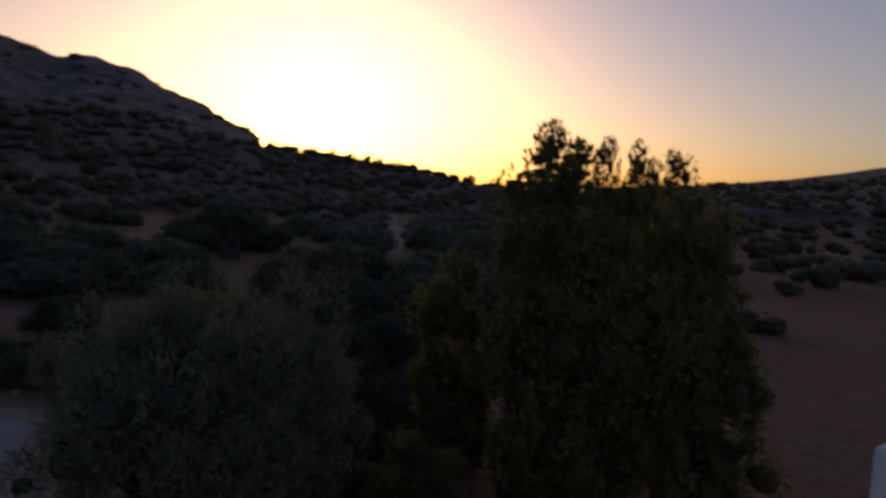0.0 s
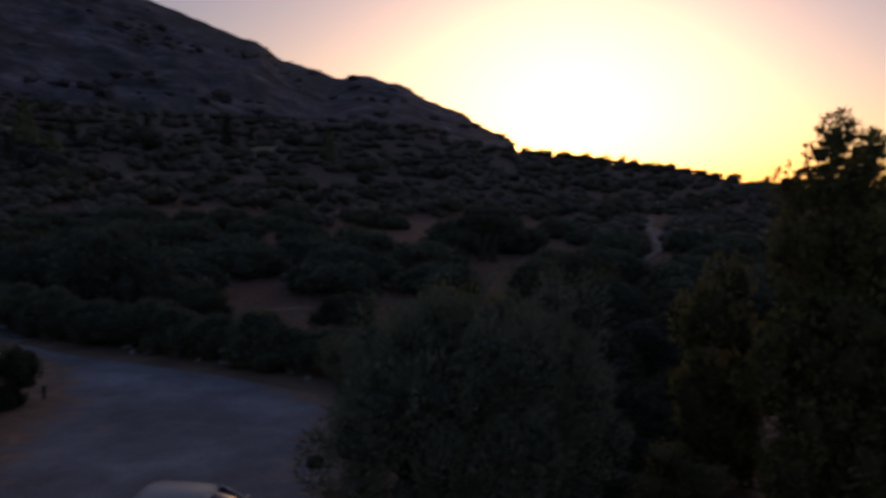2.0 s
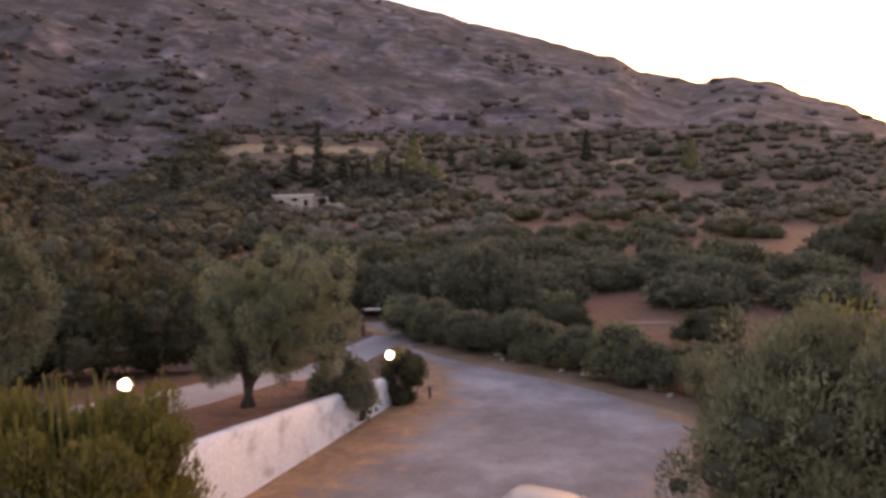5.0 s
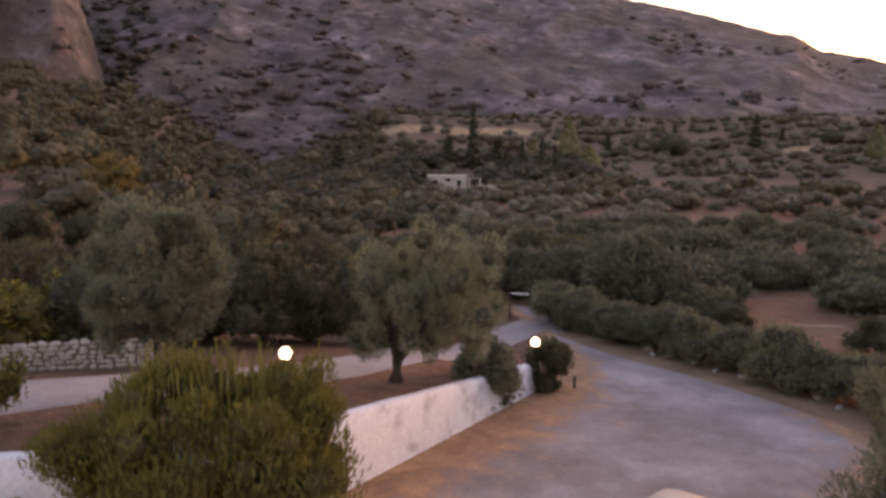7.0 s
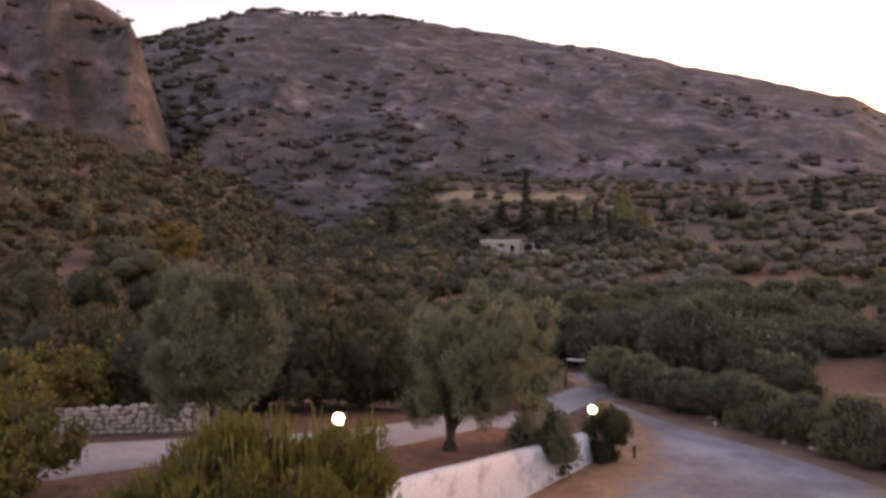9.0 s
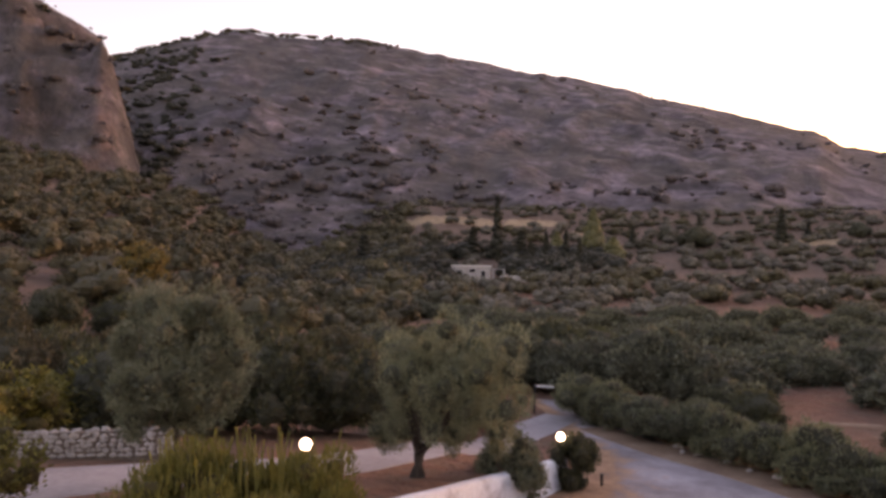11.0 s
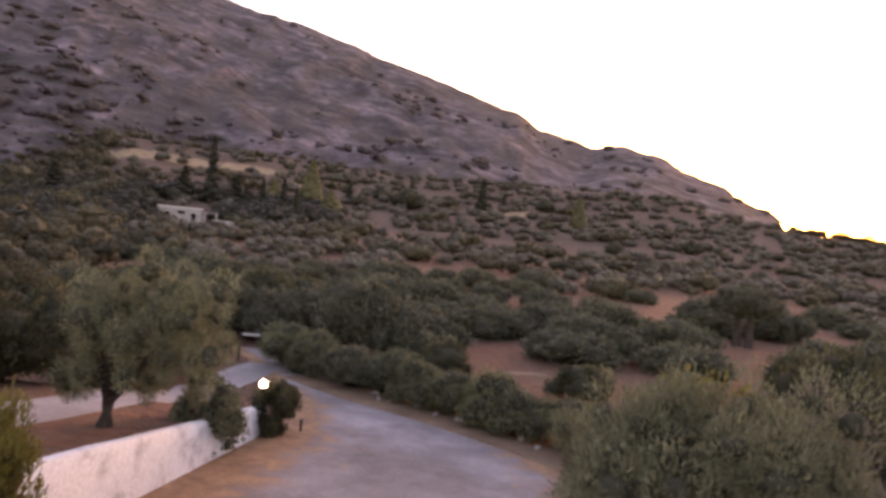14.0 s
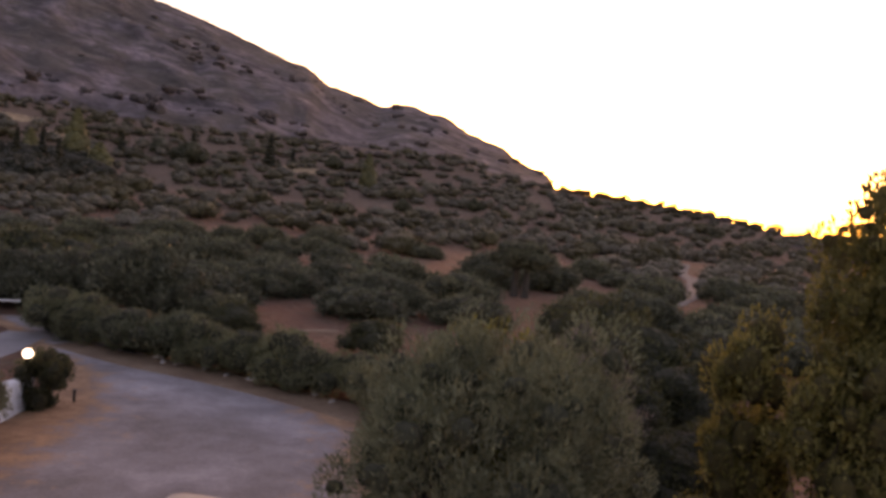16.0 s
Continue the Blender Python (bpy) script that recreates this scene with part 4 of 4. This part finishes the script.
def spire(seed, half, tall, lobes, per, leaf, mat, point=1.0):
    """A tall tree of lobes that narrow towards its tip."""
    rng = np.random.default_rng(seed)
    z = (np.arange(lobes) + 0.5) / lobes
    w = half * (1 - z) ** (0.6 * point) * (0.35 + 0.65 * np.minimum(1, z * 6))
    a = np.arange(lobes) * 2.4
    c = np.stack([np.cos(a) * w * 0.45, np.sin(a) * w * 0.45, 0.04 * tall + z * tall * 0.92], 1)
    radii = w * 0.72 + 0.12 * half
    v, q = joined([leaves(rng, c, radii * 1.08, per, leaf[0], leaf[1], 0.9, inner=0.6), cores(rng, c, radii * 0.9, 3)])
    tv, tq = tube([(0, 0, -0.5), (0, 0, tall * 0.3), (0, 0, tall * 0.9)], [0.3, 0.2, 0.05], 7)
    return mesh_from("trunk", tv, tq, [BARK], smooth=True), mesh_from("crown", v, q, [mat], smooth=True)


CYPRESS = spire(121, 1.9, 19.0, 22, 60, (0.5, 0.12), CYPRESS_LEAF)
for b, d, f, tall in ((17.15, 238, 1.15, 1.16), (13.4, 240, 0.8, 0.55), (11.9, 236, 0.8, 0.62), (27.4, 230, 1.6, 0.6), (24.5, 232, 1.1, 0.45), (22.0, 242, 0.8, 0.42), (-3.2, 300, 1.3, 0.72), (-4.9, 302, 0.8, 0.42), (2.3, 290, 0.8, 0.6),
                      (19.0, 244, 1.4, 0.58), (15.3, 236, 1.6, 0.56), (7.0, 285, 0.8, 0.5), (10.9, 228, 0.8, 0.5), (14.6, 228, 0.9, 0.44)):
    plant("cypress", CYPRESS, on_ground(b, d, 0.3), b, (f, f, tall), "dark slender cypress on the slope", "tree", "cypresses")
PINE = spire(122, 4.4, 14.0, 26, 70, (0.5, 0.12), PINE_LEAF, 1.4)
for b, d, f, tall in ((9.9, 262, 1.0, 1.2), (8.4, 250, 1.0, 0.6), (-10.6, 262, 0.75, 0.92), (12.6, 262, 0.7, 0.6)):
    plant("pine", PINE, on_ground(b, d, 0.3), b, (f, f, tall), "light green pine standing above the groves", "tree", "pines")
OAK = dome_tree(124, 16, 6.5, 9.0, 160, (0.45, 0.11), CYPRESS_LEAF, 4, 0.4)
for b, d, f, tall in ((2.5, 285, 1.25, 1.0), (-13.5, 215, 0.5, 0.5), (4.6, 300, 0.6, 0.7), (-19.0, 240, 0.6, 0.6), (-28.5, 170, 0.5, 0.55), (-8.0, 310, 0.7, 0.7)):
    plant("oak", OAK, on_ground(b, d, 0.3), b, (f, f, tall), "broad dark evergreen tree on the slope", "tree", "broad dark trees")

# tall grass stems over the yellow shrub
rng = np.random.default_rng(7)
stalks = []
for k in range(150):
    at = rng.uniform(29.2, 42.5)
    if 30.2 < at < 32.5:
        continue
    bx, by = polar(at, 18.8 + rng.normal() * 0.6)
    h, dx, dy = rng.uniform(4.2, 4.95), rng.normal() * 0.25, rng.normal() * 0.15
    stalks.append(tube([(bx, by, 2.2), (bx + dx * 0.4, by + dy * 0.4, 2.2 + (h - 2.2) * 0.6), (bx + dx, by + dy, h)], [0.014, 0.013, 0.024], 4))
v, q = joined(stalks)
tagged(part_np("tall_grass", v, q, YELLOW_LEAF), "tall dry grass stems above the yellow shrub", "grass", kind="stuff")

# dark wood round the hill house
rng = np.random.default_rng(9)
wood = []
for k in range(210):
    at, d = rng.uniform(8, 31), rng.uniform(205, 262)
    if 15.8 < at < 22.2 and d < 241:
        continue
    wood.append(polar(at, d))
for k in range(60):
    wood.append(polar(rng.uniform(23, 36), rng.uniform(150, 230)))
for k in range(44):
    wood.append(polar(rng.uniform(20.8, 28), rng.uniform(172, 216)))
for k in range(26):
    wood.append(polar(rng.uniform(10.5, 16.8), rng.uniform(198, 222)))
wood = np.array(wood)
wood = wood[(height(wood[:, 0], wood[:, 1]) < 25)]
joined_plants("dark_wood", FAR_KINDS, wood, rng.uniform(0.9, 1.9, len(wood)), CYPRESS_LEAF, "dark wood round the small hill house", "trees")


# ---- stone wall along the upper lane ----
def stone_wall():
    a, b = np.array([-27.5, 16.2]), np.array([-18.6, 21.9])
    top = tagged(new("wall_stone"), "low dry-stone wall of pale stones along the lane", "wall", kind="structure")
    ln = np.hypot(*(b - a))
    d = (b - a) / ln
    n = np.array([d[1], -d[0]])
    rng = np.random.default_rng(3)
    core = bmesh.new()
    box(core, (ln, 0.34, 1.2), (0, 0, 0.28), 0.03, Matrix.Rotation(math.atan2(d[1], d[0]), 4, "Z"))
    mid = (a + b) / 2
    core_ob = part("core", core, MORTAR, top)
    core_ob.location = (mid[0], mid[1], float(height(*mid)))
    shapes = []
    for k in range(6):
        bm = bmesh.new()
        bmesh.ops.create_icosphere(bm, subdivisions=1, radius=0.5)
        for vert in bm.verts:
            vert.co *= rng.uniform(0.8, 1.15)
        me = bpy.data.meshes.new("stone")
        bm.to_mesh(me)
        bm.free()
        me.materials.append(STONE)
        shapes.append(me)
    row, count = 0, 0
    for level in np.arange(0.06, 0.95, 0.17):
        s = rng.uniform(0, 0.2)
        while s < ln and count < 290:
            w = rng.uniform(0.14, 0.42)
            p = a + d * s + n * 0.17
            ob = new("stone", shapes[rng.integers(6)])
            ob.parent = top
            ob.matrix_world = Matrix.LocRotScale((p[0], p[1], float(height(*mid)) + level + rng.normal() * 0.02), Euler((rng.normal() * 0.2, rng.normal() * 0.2, math.atan2(d[1], d[0]))), (w * 1.05, 0.2, rng.uniform(0.13, 0.25)))
            s, count = s + w * 0.97, count + 1


stone_wall()


# ---- the small house on the slope ----
def hill_house():
    b0, d = 19.1, 190.0
    x, y, z = on_ground(b0, d)
    z = z + 0.1
    top = tagged(new("hill_house"), "small flat-roofed white house among trees", "house")
    top.matrix_world = pose(x, y, z, 0, 0, b0 + 4)
    part("wall", box(bmesh.new(), (9.8, 6, 4.8), (0, 3.0, 1.2), 0.05), HOUSE_WALL, top)
    part("roof", box(bmesh.new(), (10.2, 6.4, 0.3), (0, 3.0, 3.75), 0.05), WHITE_PAINT, top, "pale flat concrete roof")
    for wx, ww, wz, wh in ((-3.0, 1.1, 2.0, 1.2), (0.2, 1.5, 2.6, 0.8), (3.0, 1.0, 1.6, 2.0)):
        win = part("window", box(bmesh.new(), (ww, 0.16, wh), (wx, -0.02, wz), 0.02), CAR_GLASS, top, "dark window")
        part("frame", box(bmesh.new(), (ww + 0.3, 0.1, 0.14), (wx, -0.06, wz + wh / 2 + 0.07), 0.02), WHITE_PAINT, win)
    part("porch_roof", box(bmesh.new(), (3.6, 3.2, 0.2), (6.9, 1.5, 3.0), 0.03), HOUSE_WALL, top)
    part("porch_post", box(bmesh.new(), (0.35, 0.35, 5.0), (5.6, 0.2, 0.5), 0.03), HOUSE_WALL, top)
    part("porch_post", box(bmesh.new(), (0.35, 0.35, 5.0), (8.4, 0.2, 0.5), 0.03), HOUSE_WALL, top)
    wall = tagged(new("garden_wall"), "low white garden wall beside the hill house", "wall")
    part("wall", box(bmesh.new(), (11, 0.4, 1.6), (0, 0, 0), 0.04), HOUSE_WALL, wall)
    part("coping", box(bmesh.new(), (11.1, 0.5, 0.15), (0, 0, 0.87), 0.02), WHITE_PAINT, wall)
    wx, wy = polar(15.2, 190)
    wall.matrix_world = pose(float(wx), float(wy), float(height(wx, wy)) + 0.5, 0, 0, 14)


hill_house()


# ---- white road barrier and small posts ----
def barrier():
    x, y = polar(14.1, 46.5)
    z = float(height(x, y))
    top = tagged(new("barrier"), "white metal barrier arm across the drive", "barrier")
    top.matrix_world = pose(float(x), float(y), z, 0, 0, 8)
    part("post", box(bmesh.new(), (0.12, 0.12, 1.75 - z), (0, 0, (1.75 - z) / 2), 0.02), DARK_METAL, top)
    part("arm", box(bmesh.new(), (1.25, 0.09, 0.1), (0.55, 0, 1.68 - z), 0.02), WHITE_PAINT, top)
    part("bracket", box(bmesh.new(), (0.2, 0.14, 0.2), (0.05, -0.02, 1.6 - z), 0.02), DARK_METAL, top)
    bx, by = polar(9.0, 31.8)
    post = tagged(new("bollard"), "short dark bollard at the edge of the yard", "bollard")
    part("post", box(bmesh.new(), (0.1, 0.1, 0.5), (0, 0, 0.22), 0.02), DARK_METAL, post)
    part("cap", box(bmesh.new(), (0.14, 0.14, 0.06), (0, 0, 0.49), 0.015), DARK_METAL, post)
    post.location = (float(bx), float(by), 0.0)


barrier()


# ---- parked hatchback ----
def car():
    top = tagged(new("car"), "small beige hatchback parked on the gravel", "car")

    def body_shell(sections, mat, name, label="", parent=None):
        # sections: x, half width low, half width high, z low, z high
        rows = []
        for x, wl, wh, zl, zh in sections:
            rows.append([(x, -wl, zl), (x, -(wl * 0.6 + wh * 0.4) - 0.02, zl * 0.5 + zh * 0.5), (x, -wh, zh - 0.05), (x, -wh + 0.09, zh), (x, 0, zh + 0.03), (x, wh - 0.09, zh), (x, wh, zh - 0.05), (x, wl * 0.6 + wh * 0.4 + 0.02, zl * 0.5 + zh * 0.5), (x, wl, zl)])
        v = np.array(rows)
        n, k = v.shape[:2]
        i, j = np.meshgrid(np.arange(n - 1), np.arange(k), indexing="ij")
        j2 = (j + 1) % k
        quads = np.stack([i * k + j, (i + 1) * k + j, (i + 1) * k + j2, i * k + j2], -1).reshape(-1, 4)
        caps = [(e * k + c, e * k + c + 1, e * k + k - 2 - c, e * k + k - 1 - c) for e in (0, n - 1) for c in range(k // 2)]
        caps = [c for c in caps if len(set(c)) == 4]
        return part_np(name, v.reshape(-1, 3), np.concatenate([quads, caps]), mat, parent or top, label, True)

    body_shell([(-1.82, 0.68, 0.66, 0.35, 0.82), (-1.75, 0.76, 0.76, 0.25, 0.92), (-1.2, 0.8, 0.78, 0.22, 0.96), (0.6, 0.81, 0.78, 0.22, 0.95), (1.1, 0.8, 0.74, 0.22, 0.9), (1.65, 0.76, 0.68, 0.25, 0.76), (1.85, 0.66, 0.6, 0.35, 0.64)], CAR_PAINT, "body")
    cabin = body_shell([(-1.66, 0.7, 0.6, 0.92, 1.0), (-1.36, 0.73, 0.56, 0.93, 1.36), (-1.2, 0.74, 0.56, 0.93, 1.425), (0.12, 0.75, 0.55, 0.93, 1.43), (0.98, 0.72, 0.62, 0.88, 0.95)], CAR_GLASS, "cabin_glass", "dark side and rear glass")
    body_shell([(-1.5, 0.53, 0.55, 1.36, 1.4), (-1.25, 0.585, 0.57, 1.4, 1.455), (-0.6, 0.6, 0.58, 1.405, 1.475), (0.0, 0.59, 0.57, 1.4, 1.465), (0.22, 0.55, 0.53, 1.36, 1.4)], CAR_PAINT, "roof", "beige roof panel")
    for side in (-1, 1):
        for xa, xb, wa, wb, za, zb in ((0.16, 0.98, 0.56, 0.7, 1.42, 0.93), (-0.55, -0.58, 0.57, 0.75, 1.42, 0.94), (-1.36, -1.66, 0.56, 0.7, 1.38, 0.96)):
            v, q = tube([(xa, side * wa, za), ((xa + xb) / 2, side * (wa + wb) / 2 + side * 0.02, (za + zb) / 2), (xb, side * wb, zb)], [0.045, 0.045, 0.05], 6)
            part_np("pillar", v, q, CAR_PAINT, top, smooth=True)
        mirror = part("mirror", box(bmesh.new(), (0.12, 0.2, 0.14), (0.72, side * 0.9, 1.0), 0.04), CAR_PAINT, top, smooth=True)
        part("mirror_glass", box(bmesh.new(), (0.02, 0.15, 0.1), (0.65, side * 0.9, 1.0), 0.005), CAR_GLASS, mirror)
        part("headlight", box(bmesh.new(), (0.2, 0.3, 0.16), (1.72, side * 0.52, 0.66), 0.05), WHITE_PAINT, top, "clear headlight", True)
        part("tail_light", box(bmesh.new(), (0.1, 0.16, 0.34), (-1.76, side * 0.64, 0.8), 0.03), RUBBER, top, "dark tail light", True)
        for wx in (-1.15, 1.17):
            v, q = tube([(wx, side * 0.62, 0.29), (wx, side * 0.64, 0.29), (wx, side * 0.8, 0.29), (wx, side * 0.815, 0.29)], [0.2, 0.29, 0.29, 0.2], 20)
            tyre = part_np("tyre", v, q, RUBBER, top, smooth=True)
            v, q = tube([(wx, side * 0.7, 0.29), (wx, side * 0.81, 0.29), (wx, side * 0.82, 0.29)], [0.19, 0.19, 0.03], 16)
            part_np("rim", v, q, DARK_METAL, tyre, smooth=True)
    shield = body_shell([(0.22, 0.52, 0.5, 1.395, 1.405), (0.6, 0.6, 0.56, 1.14, 1.2), (0.99, 0.66, 0.62, 0.9, 0.955)], CAR_GLASS, "windscreen", "windscreen reflecting the bright sky")
    top.matrix_world = pose(0.5, 17.55, 0.03, 0, 0, -24.8)


car()


# ---- pale edge stones below the hedge ----
rng = np.random.default_rng(77)
edge = np.array([(-3.3, 38.8), (-0.5, 36.9), (3.2, 33.3), (6.2, 30.2)])
run = np.r_[0, np.cumsum(np.hypot(*np.diff(edge, axis=0).T))]
bm = bmesh.new()
bmesh.ops.create_icosphere(bm, subdivisions=2, radius=0.5)
for vert in bm.verts:
    vert.co *= 1 + 0.18 * noise.noise(vert.co * 2.3)
edge_mesh = bpy.data.meshes.new("edge_stone")
bm.to_mesh(edge_mesh)
bm.free()
edge_mesh.materials.append(STONE)
for k in range(10):
    s = rng.uniform(0, run[-1])
    ob = tagged(new("edge_stone", edge_mesh), "pale rounded stone at the hedge's foot", "stone", "edge stones")
    ob.matrix_world = Matrix.LocRotScale((np.interp(s, run, edge[:, 0]) + rng.normal() * 0.2 + 0.5, np.interp(s, run, edge[:, 1]) + rng.normal() * 0.2 + 0.5, 0.1), Euler((0, 0, rng.uniform(0, 6))), (rng.uniform(0.25, 0.6), rng.uniform(0.2, 0.35), rng.uniform(0.18, 0.3)))


# ---- small trees along the spur's skyline ----
RIDGE_TREE = tree_meshes(140, (2.3, 2.2, 2.4), 0.9, 16, 0.9, 30, (0.45, 0.14), 0.18, SCRUB, 3, 1, 0.4, 0.2, 0.2, 0.5, 1)
for b, f, tall in ((-25.6, 0.8, 0.8), (-26.7, 0.9, 0.7), (-28.6, 1.2, 0.75), (-30.3, 0.8, 0.9), (-31.6, 0.9, 0.9), (-32.9, 0.8, 1.1), (-33.7, 1.0, 0.9), (-35.3, 1.3, 0.8), (-36.4, 0.8, 0.9),
                   (-38.6, 0.9, 0.6), (-40.8, 1.1, 0.85), (-42.9, 0.55, 1.1)):
    d = float(np.interp(b, SPUR[:, 0], SPUR[:, 2])) - 3
    plant("ridge_tree", RIDGE_TREE, on_ground(b, d), b, (f, f, tall * 1.3), "small dark tree on the skyline of the spur", "tree", "skyline trees")
